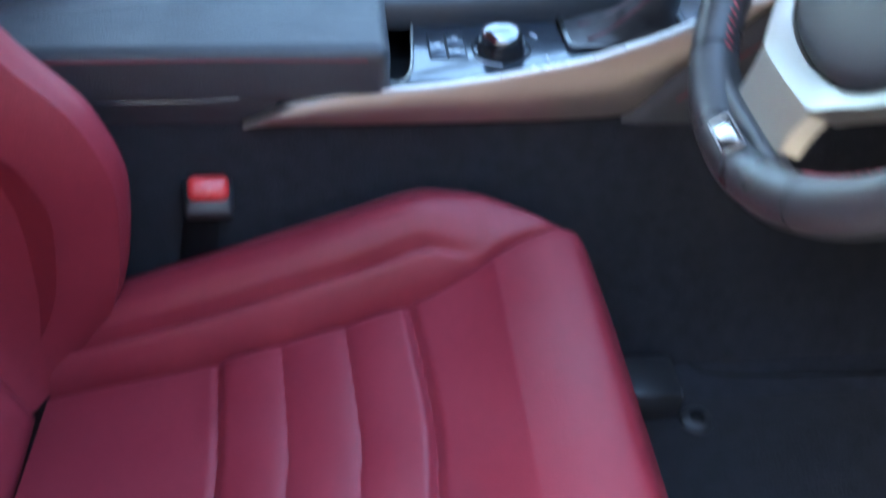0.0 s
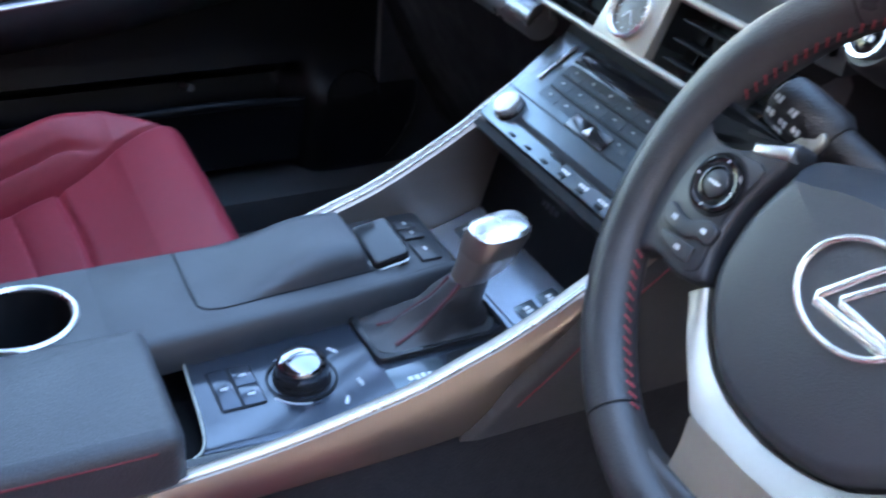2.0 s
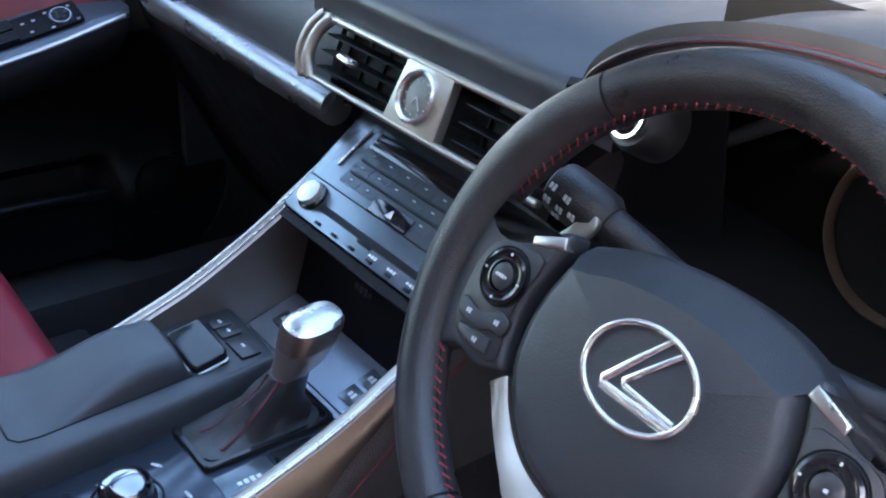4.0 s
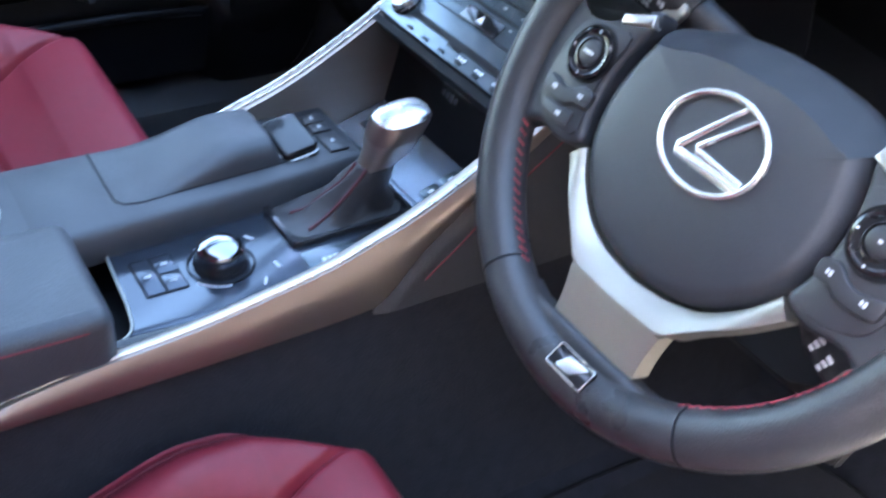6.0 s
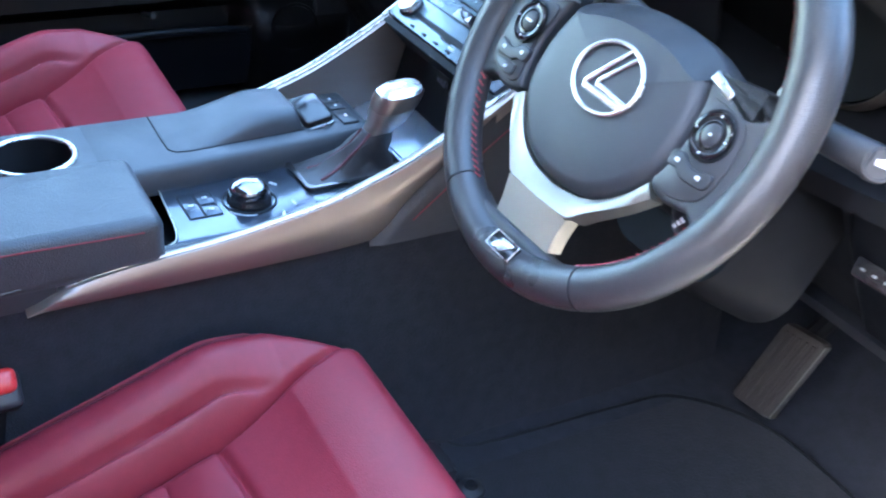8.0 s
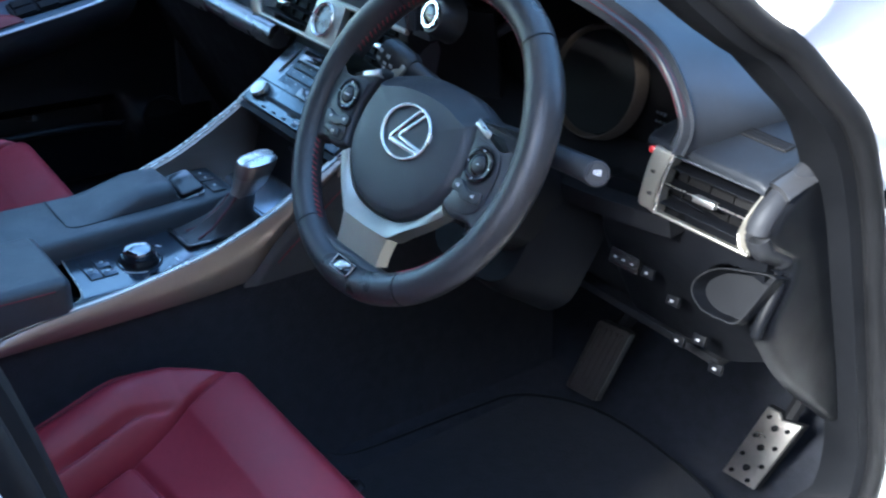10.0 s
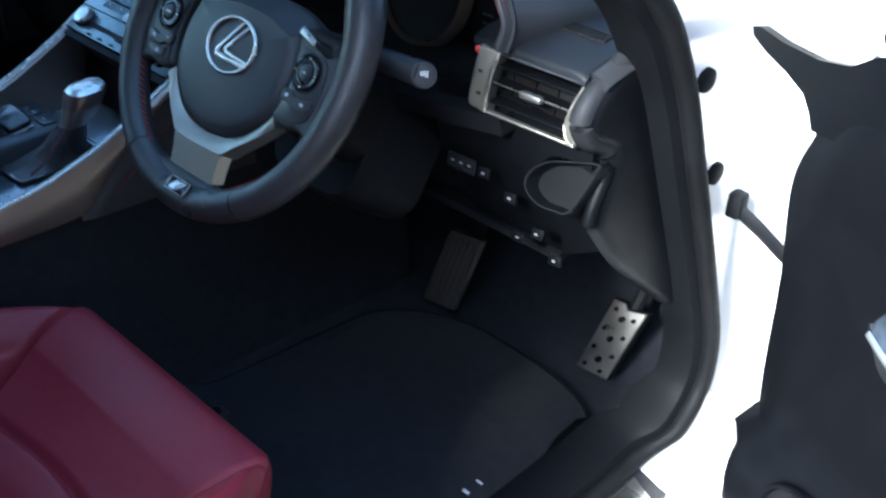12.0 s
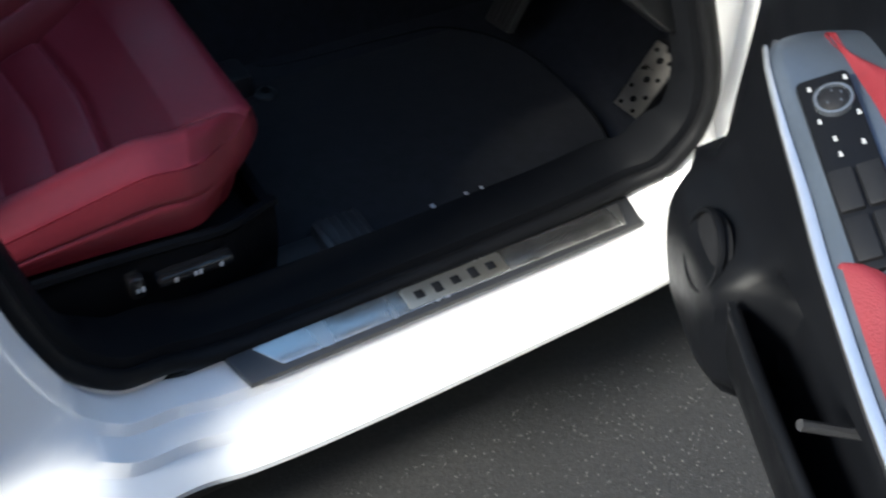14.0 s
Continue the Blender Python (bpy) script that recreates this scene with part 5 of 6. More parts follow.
part("rail", turned(rbox((0.000, -0.0290, 0.002), (0.106, 0.0034, 0.008), 0.0015, 3), RW), SILVER, corner_vent, "thin silver lower rail")
left_cap = [(p.x, p.y) for p in smooth_path([(-0.0560, 0.0375, 0), (-0.0430, 0.0360, 0), (-0.0318, 0.0335, 0), (-0.0370, 0.0190, 0), (-0.0412, 0.0030, 0), (-0.0430, -0.0120, 0), (-0.0438, -0.0265, 0), (-0.0540, -0.0240, 0), (-0.0650, -0.0205, 0), (-0.0645, -0.0030, 0), (-0.0615, 0.0190, 0)], 3, closed=True)]
part("end_cap", slab(left_cap, 0.016, 0.004, RV @ pose(0, 0, -0.008), 4), SILVER, corner_vent, "satin silver end cap with two small marks")
part("cap_edge", tube([RV @ Vector((x, y, 0.0075)) for x, y in ((-0.0325, 0.0325), (-0.0368, 0.0205), (-0.0400, 0.0090), (-0.0418, -0.0020), (-0.0432, -0.0140), (-0.0440, -0.0255))], 0.0016, 8), BRIGHT, corner_vent, "bright inner edge of the end cap")
for y in (0.013, -0.008):
    bars(RV @ pose(-0.0525, y, 0.0082), 0.0045, 0.004, 2, DARK, corner_vent)
right_cap = [(p.x, p.y) for p in smooth_path([(0.0620, 0.0215, 0), (0.0718, 0.0320, 0), (0.0745, 0.0180, 0), (0.0725, -0.0030, 0), (0.0665, -0.0180, 0), (0.0610, -0.0300, 0), (0.0560, -0.0395, 0), (0.0485, -0.0340, 0), (0.0445, -0.0230, 0), (0.0475, -0.0080, 0), (0.0545, 0.0070, 0)], 3, closed=True)]
part("end_cap", slab(right_cap, 0.016, 0.004, RV @ pose(0, 0, -0.010), 4), SILVER, corner_vent, "satin silver crescent end cap")
part("cap_edge", tube([RV @ Vector((x, y, 0.0055)) for x, y in ((0.0620, 0.0205), (0.0550, 0.0070), (0.0485, -0.0070), (0.0452, -0.0200), (0.0470, -0.0300), (0.0530, -0.0370))], 0.0014, 8), SILVER, corner_vent, "silver inner edge of the crescent")
part("housing", turned(rbox((0.0, 0, -0.040), (0.150, 0.075, 0.035), 0.008), RV), HARD, corner_vent, "black vent housing")
part("warning_lamp", revolve([(0.0038, 0.0), (0.0032, 0.0025), (0.0005, 0.0038)], RV @ pose(-0.0590, 0.0325, 0.0045), 14), RED_PLASTIC, corner_vent, "tiny red lamp")

# end cap of the dashboard and kick panel at the pillar
CAP_FRONT = [(0, 0.240, 0.925), (0.10, 0.197, 0.905), (0.17, 0.167, 0.886), (0.22, 0.158, 0.870), (0.27, 0.167, 0.853), (0.34, 0.203, 0.830), (0.38, 0.203, 0.818), (0.56, 0.183, 0.758), (0.62, 0.199, 0.735), (0.75, 0.240, 0.688), (1.0, 0.35, 0.594)]


def cap_front(v):
    return curve1([(a, b) for a, b, c in CAP_FRONT], v), curve1([(a, c) for a, b, c in CAP_FRONT], v)


def cap(u, v):
    y, z = cap_front(v)
    y1 = curve1([(0, 0.275), (0.35, 0.33), (1, 0.43)], v)
    z1 = curve1([(0, 0.925), (0.35, 0.83), (1, 0.595)], v)
    x = 0.690 - 0.009 * (1 - min(1, u / 0.12)) ** 2 + 0.003 * math.sin(math.pi * u)
    return (x, y + (y1 - y) * u, z + (z1 - z) * u)


part("end_panel", sheet(cap, 30, 60, 0.012, (1, 0, 0)), DOOR_PLASTIC, dash, "smooth black end panel at the pillar")
part("end_nose", tube([(0.677, cap_front(0.02 + 0.32 * i / 24)[0] + 0.004, cap_front(0.02 + 0.32 * i / 24)[1] - 0.002) for i in range(25)], 0.011, 14), SOFT_DARK, dash, "rounded black nose of the end panel")
def nose_body(u, v):
    """The rounded end of the dashboard between the vent and the door seal."""
    y, z = cap_front(0.06 + 0.30 * v)
    return (0.663 + 0.027 * u, y + 0.002 + 0.020 * abs(2 * u - 1.1) ** 2.2, z - 0.002 * (1 - u))


part("end_body", sheet(nose_body, 14, 30, 0.012, (0, -1, 0)), HARD, dash, "rounded black end of the dashboard")
part("end_rib", tube([(0.684, cap_front(0.39 + 0.17 * i / 16)[0] + 0.001, cap_front(0.39 + 0.17 * i / 16)[1]) for i in range(17)], 0.0060, 10), KNEE, dash, "rounded black rib")
part("kick_panel", sheet(lambda u, v: (0.672, 0.415 + 0.25 * u, 0.62 - 0.33 * v), 10, 10, 0.01, (-1, 0, 0)), CARPET, dash, "carpeted kick panel")
part("kick_panel", sheet(lambda u, v: (-0.690, 0.24 + 0.45 * u, 0.84 - 0.55 * v), 10, 10, 0.015, (1, 0, 0)), CARPET, dash, "carpeted kick panel")
part("end_panel", sheet(lambda u, v: (-0.715, 0.17 + 0.30 * u, 0.95 - 0.20 * v), 6, 6, 0.02), HARD, dash, "black end panel at the far pillar")
part("pillar_trim", sheet(lambda u, v: (0.695 - 0.10 * u - 0.02 * v, curve1([(0, 0.30), (0.4, 0.10), (1, -0.40)], u) + 0.07 * v, curve1([(0, 0.935), (0.3, 1.01), (0.6, 1.14), (1, 1.33)], u)), 24, 6, 0.012), DOOR_PLASTIC, dash, "black inner windscreen pillar trim")

# driver's lower panel
def lower(u, v):
    x = 0.452 + 0.226 * u
    y = curve1([(0, 0.186), (0.22, 0.188), (0.34, 0.1925), (0.45, 0.202), (0.64, 0.222), (1, 0.262)], v) + 0.03 * step(0.12, 0, u)
    z = 0.832 - (0.172 - 0.03 * step(0.65, 1, u)) * v + 0.02 * math.sin(math.pi * u) * (1 - v)
    y += 0.032 * step(1.0, 0.75, ((x - 0.655) / 0.039) ** 2 + ((z - 0.786) / 0.026) ** 2)   # well behind the tray
    return (x, y, z)


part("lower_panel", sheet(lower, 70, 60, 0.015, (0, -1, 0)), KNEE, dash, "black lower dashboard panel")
part("lower_shroud", sheet(lambda u, v: (0.14 + 0.32 * u, 0.225 + 0.06 * v ** 2, 0.80 - 0.15 * v), 14, 12, 0.015, (0, -1, 0)), DARK, dash, "black knee panel under the column")
part("under_cover", sheet(lambda u, v: (0.14 + 0.46 * u, 0.262 + 0.40 * v, 0.655 + 0.03 * v), 10, 8, 0.01), DARK, dash, "dark cover above the pedals")
SWITCH_FIELD = plane_on((0.5135, 0.1905, 0.7570), (0, -0.97, 0.25), (1, 0, 0.03))
part("switch_field", slab(rounded(0.040, 0.017, 0.003), 0.002, 0.0008, SWITCH_FIELD), GLOSS, dash, "small black switch field")
for x in (-0.0115, 0.0, 0.0115):
    bars(SWITCH_FIELD @ pose(x, 0, 0.0021), 0.0034, 0.0022, 2, LEGEND, dash)
for x, y, z, w in ((0.5477, 0.1895, 0.7585, 3), (0.5775, 0.1985, 0.7380, 2), (0.6100, 0.2080, 0.7060, 2), (0.5825, 0.2120, 0.6890, 1), (0.6290, 0.2170, 0.6790, 2)):
    part("dash_switch", turned(rbox((0, 0, 0.002), (0.016, 0.011, 0.004), 0.001), plane_on((x, y, z), (0, -0.97, 0.25), (1, 0, 0.1))), KNEE, dash, "small black switch")
    bars(plane_on((x, y - 0.0045, z + 0.001), (0, -0.97, 0.25), (1, 0, 0.1)), 0.0036, 0.0028, w, LEGEND, dash)
# coin tray
TY = plane_on((0.652, 0.1745, 0.7855), (0.05, -0.92, 0.38), (1, 0.06, 0.18))
tray_out = [(-0.0340, 0.0020), (-0.0290, 0.0135), (-0.0120, 0.0245), (0.0150, 0.0285), (0.0410, 0.0300), (0.0390, 0.0200), (0.0195, -0.0170), (0.0020, -0.0195), (-0.0164, -0.0165), (-0.0290, -0.0080)]
tray_path = [(p.x, p.y) for p in smooth_path([(x, y, 0) for x, y in tray_out], 4, closed=True)]
tray = thing("coin_tray", "small black moulded tray with a pale rim", "tray", (0.640, 0.19, 0.77))
part("bowl", loft([[TY @ Vector((x * k, y * k + dy, z)) for x, y in tray_path] for k, dy, z in ((1.05, 0, -0.010), (1.05, 0, 0.003), (1.02, 0, 0.0065), (0.97, 0, 0.0065), (0.93, 0.0005, 0.002), (0.87, 0.001, -0.008), (0.76, 0.001, -0.016), (0.58, -0.001, -0.022), (0.36, -0.003, -0.0255), (0.15, -0.004, -0.027), (0.02, -0.004, -0.0272))]), KNEE, tray, "rounded black bowl")
part("rim", tube([TY @ Vector((x, y, 0.0068)) for x, y in tray_path], 0.0007, 8, closed=True), DARK, tray, "thin pale rim")

# instrument binnacle
binnacle = thing("instrument_cluster", "dark instrument cluster under a stitched leather hood", "instrument cluster", (0.376, 0.27, 0.87))
ARCH = [(0.166, 0.915), (0.168, 0.950), (0.189, 0.975), (0.235, 1.000), (0.30, 1.018), (0.376, 1.024), (0.45, 1.017), (0.524, 0.997), (0.560, 0.972), (0.583, 0.935), (0.578, 0.905)]
arch = smooth_path([(x, 0, z) for x, z in ARCH], 6)


def hood(u, v):
    p = arch[min(len(arch) - 1, int(round(u * (len(arch) - 1))))]
    c = Vector((0.376, 0, 0.93))
    k = curve1([(0, 0.965), (0.05, 1.0), (0.3, 1.03), (1, 1.04)], v)
    x = c.x + (p.x - c.x) * (k + (0.12 * step(0.05, 0.8, v) if p.x > c.x else 0.0))
    z = c.z + (p.z - c.z) * (k - 0.12 * step(0.3, 1, v))
    return (x, curve1([(0, 0.164), (0.05, 0.155), (0.25, 0.190), (1, 0.46)], v), z)


part("hood", sheet(hood, len(arch) - 1, 24, 0.012), HOOD_LEATHER, binnacle, "black leather hood")
for k in (0.985, 1.012):
    part("hood_stitch", tube([(0.376 + (p.x - 0.376) * k, 0.1565 + (0.003 if k > 1 else -0.0015), 0.93 + (p.z - 0.93) * k + 0.0005) for p in arch[:-7]], 0.00025, 6), THREAD, binnacle, "red stitching along the hood")
part("tunnel", sheet(lambda u, v: (0.376 + (arch[int(round(u * (len(arch) - 1)))].x - 0.376) * (0.95 - 0.08 * v), 0.168 + 0.12 * v, 0.93 + (arch[int(round(u * (len(arch) - 1)))].z - 0.93) * (0.95 - 0.08 * v)), len(arch) - 1, 8, 0.004), CLUSTER, binnacle, "black inner wall of the binnacle")
part("button_panel", sheet(lambda u, v: (0.128 + 0.082 * u - 0.030 * u * v, 0.172 + 0.030 * u ** 2, 0.930 - 0.085 * v), 12, 12, 0.006, (0, -1, 0)), PLASTIC, binnacle, "grey-black panel under the start button")
part("inner_bezel", tube(smooth_path([(0.292, 0.235, 0.957), (0.232, 0.235, 0.915), (0.186, 0.235, 0.880), (0.176, 0.235, 0.862), (0.180, 0.235, 0.846), (0.20, 0.235, 0.835)], 6), 0.0060, 10), PLASTIC, binnacle, "curved inner bezel of the dials")
part("lower_lip", sheet(lambda u, v: (0.17 + 0.41 * u, 0.165 + 0.13 * v, 0.838 - 0.02 * math.sin(math.pi * u) + 0.02 * v), 16, 6, 0.02), DARK, binnacle, "black lower lip")
part("backplate", rbox((0.376, 0.292, 0.91), (0.40, 0.008, 0.21), 0.003), CLUSTER, binnacle, "dark dial plate")
GM = plane_on((0.371, 0.268, 0.8935), (0, -0.97, 0.22), (1, 0, 0))
part("gauge_ring", revolve([(0.0585, -0.012), (0.0595, 0.004), (0.0612, 0.007), (0.0632, 0.004), (0.0645, -0.012)], GM, 48, cap=False), GRILL, binnacle, "bronze-grey gauge ring")
part("gauge_face", revolve([(0.057, 0.0), (0.0005, 0.0)], GM, 48, cap=False), CLUSTER, binnacle, "black gauge face")
for x, y in ((0.098, -0.005), (0.100, -0.014), (0.103, -0.023)):
    bars(GM @ pose(x, y, 0.0), 0.014, 0.004, 3, SATIN, binnacle)
start = thing("start_button", "round start button with a chrome ring", "start button", (0.205, 0.158, 0.94))
PB = plane_on((0.219, 0.152, 0.946), (-0.1, -0.93, 0.35), (1, 0, 0))
part("housing", revolve([(0.026, -0.03), (0.0225, -0.004), (0.0195, 0.0), (0.0155, 0.0)], PB, 32, cap=False), HARD, start, "black housing")
part("ring", revolve([(0.0160, 0.0), (0.0152, 0.004), (0.0128, 0.004), (0.0122, 0.0)], PB, 32, cap=False), CHROME, start, "chrome ring")
part("button", revolve([(0.0122, 0.002), (0.010, 0.003), (0.0005, 0.0025)], PB, 32, cap=False), GLOSS, start, "gloss black button")
bars(PB @ pose(0, -0.002, 0.003), 0.012, 0.004, 3, MARK, start)
part("left_cheek", sheet(lambda u, v: (0.150 + 0.095 * u, 0.160 + 0.06 * u + 0.03 * v, 0.945 - 0.15 * v), 8, 10, 0.012, (0, -1, 0)), DARK, dash, "black panel between stack and column")

# ---- steering wheel ----
W_O = Vector((0.3693, 0.0205, 0.883))
WM = axes(W_O, Vector((1, 0, 0)), Vector((0, 0.498, 0.867)), Vector((0, -0.867, 0.498)))
WR = 0.158
wheel = thing("steering_wheel", "black leather steering wheel with silver lower spoke", "steering wheel", W_O)


def rim_ring(a):
    """A cross-section of the rim at the angle a: thicker where the hands rest."""
    grip = math.exp(-((math.degrees(a) - 28) / 16) ** 2) + math.exp(-((math.degrees(a) - 152) / 16) ** 2)
    r = 0.0152 + 0.0022 * grip
    out = []
    for k in range(18):
        b = 2 * math.pi * k / 18
        rad = WR + (r + 0.0012) * math.cos(b)
        out.append(WM @ Vector((rad * math.cos(a), rad * math.sin(a), r * 1.05 * math.sin(b))))
    return out


def rim_arc(a0, a1, n):
    return [rim_ring(radians(a0 + (a1 - a0) * i / n)) for i in range(n + 1)]


SEAMS = [238.5, 301.5, 410.0, 490.0, 598.5]
for a0, a1 in zip(SEAMS, SEAMS[1:]):
    rings = [rim_ring(radians(((a0 + 0.35 + (a1 - a0 - 0.7) * i / 60)) % 360)) for i in range(61)]
    part("rim", loft(rings), WHEEL_LEATHER, wheel, "black leather rim section")
for a in SEAMS[:-1]:
    core = rim_arc(a - 0.5, a + 0.5, 2)
    cen = [WM @ Vector((WR * math.cos(radians(a)), WR * math.sin(radians(a)), 0))]
    part("seam", loft([[p + (cen[0] - p) * 0.06 for p in ring] for ring in core]), DARK, wheel, "dark seam in the rim")
# cross stitching along the inner side of the rim
def stitches(a0, a1):
    bms = []
    n = int(abs(a1 - a0) / 2.5)
    for i in range(n):
        a = radians(a0 + (a1 - a0) * (i + 0.5) / n)
        pts = []
        for q in (-1, 1):
            b = radians(180 - 12) + q * 0.16
            g = math.exp(-((math.degrees(a) % 360 - 28) / 16) ** 2) + math.exp(-((math.degrees(a) % 360 - 152) / 16) ** 2)
            r = 0.0152 + 0.0022 * g + 0.0003
            rad = WR + (r + 0.0012) * math.cos(b)
            aa = a + q * 0.013
            pts.append(WM @ Vector((rad * math.cos(aa), rad * math.sin(aa), r * 1.05 * math.sin(b))))
        bms.append(tube(pts, 0.00065, 5))
    return join(*bms)


for a0, a1 in ((202, 241), (299, 338), (33, 147), (147, 160), (20, 33)):
    part("stitching", stitches(a0, a1), WHEEL_THREAD, wheel, "red cross stitching")
    groove = []
    for i in range(41):
        a = radians(a0 + (a1 - a0) * i / 40)
        g = math.exp(-((math.degrees(a) % 360 - 28) / 16) ** 2) + math.exp(-((math.degrees(a) % 360 - 152) / 16) ** 2)
        b, r = radians(168), 0.0152 + 0.0022 * g - 0.0001
        rad = WR + (r + 0.0012) * math.cos(b)
        groove.append(WM @ Vector((rad * math.cos(a), rad * math.sin(a), r * 1.05 * math.sin(b))))
    part("stitch_seam", tube(groove, 0.0004, 5), DARK, wheel, "dark seam under the stitching")

# hub cover: a shield with two upper corners, its upper edge falling away to the dashboard
half_shield = [(0.0, 0.0580), (0.022, 0.0572), (0.044, 0.0540), (0.063, 0.0480), (0.0765, 0.0420), (0.0785, 0.0370), (0.0765, 0.0305), (0.0815, 0.0140),
               (0.0850, -0.0050), (0.0835, -0.0300), (0.0770, -0.0470), (0.0655, -0.0620), (0.0430, -0.0795), (0.0210, -0.0865), (0.0, -0.0885)]
shield = [(x, y) for x, y in half_shield] + [(-x, y) for x, y in half_shield[-2:0:-1]]


def ridge(p):
    """The point of the raised face of the cover that belongs to a point of its outline."""
    up = step(0.026, 0.050, p[1])
    return (p[0] * (0.87 + 0.03 * up), -0.010 + (p[1] + 0.010) * 0.87 - 0.012 * up)


outline = [(p.x, p.y) for p in smooth_path([(x, y, 0) for x, y in shield], 4, closed=True)]
inner = [ridge(p) for p in outline]
rings = []
for q, f in ((0.0, None), (0.0, 0.0), (0.12, 0.30), (0.30, 0.58), (0.55, 0.82), (0.80, 0.95), (1.0, 1.0)):
    ring = []
    for o, n in zip(outline, inner):
        up = step(0.026, 0.050, o[1])
        low = -0.005 - 0.016 * up
        h = -0.036 if f is None else low + (0.0065 - low) * (f * (1 - up) + q * up)
        ring.append(WM @ Vector((o[0] + (n[0] - o[0]) * q, o[1] + (n[1] - o[1]) * q, h)))
    rings.append(ring)
for q in (0.75, 0.5, 0.25, 0.05):
    rings.append([WM @ Vector((n[0] * q, -0.010 + (n[1] + 0.010) * q, 0.0065 + 0.0035 * (1 - q * q))) for n in inner])
part("airbag_cover", loft(rings), PLASTIC, wheel, "black padded centre cover")
part("hub_back", revolve([(0.050, -0.05), (0.052, -0.03), (0.045, -0.02), (0.0005, -0.02)], WM, 32), DARK, wheel, "dark hub behind the cover")
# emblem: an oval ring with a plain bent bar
EMB = WM @ pose(0.0015, -0.003, 0.0105)
emb_up = tuple(WM.to_3x3() @ Vector((0, 0, 1)))
part("emblem_ring", tube([EMB @ Vector((x, y, 0)) for x, y in oval(0.0350, 0.0268, 48)], 0.0020, 10, closed=True, up=emb_up), BADGE, wheel, "polished silver oval emblem ring")
part("emblem_bar", tube([EMB @ Vector(p) for p in ((0.0075, 0.0248, 0), (-0.0050, 0.0085, 0), (-0.0180, -0.0098, 0), (-0.0172, -0.0130, 0), (0.0020, -0.0136, 0), (0.0290, -0.0138, 0))], [0.0012, 0.0016, 0.0020, 0.0021, 0.0022, 0.0026], 8, flat=(1.3, 0.6), up=emb_up), BADGE, wheel, "polished silver bent bar of the emblem")
part("emblem_bar", tube([EMB @ Vector(p) for p in ((0.0170, 0.0222, 0), (0.0050, 0.0085, 0), (-0.0066, -0.0052, 0), (-0.0050, -0.0076, 0), (0.0100, -0.0090, 0), (0.0290, -0.0112, 0))], [0.0012, 0.0013, 0.0015, 0.0015, 0.0015, 0.0018], 8, flat=(1.3, 0.6), up=emb_up), BADGE, wheel)
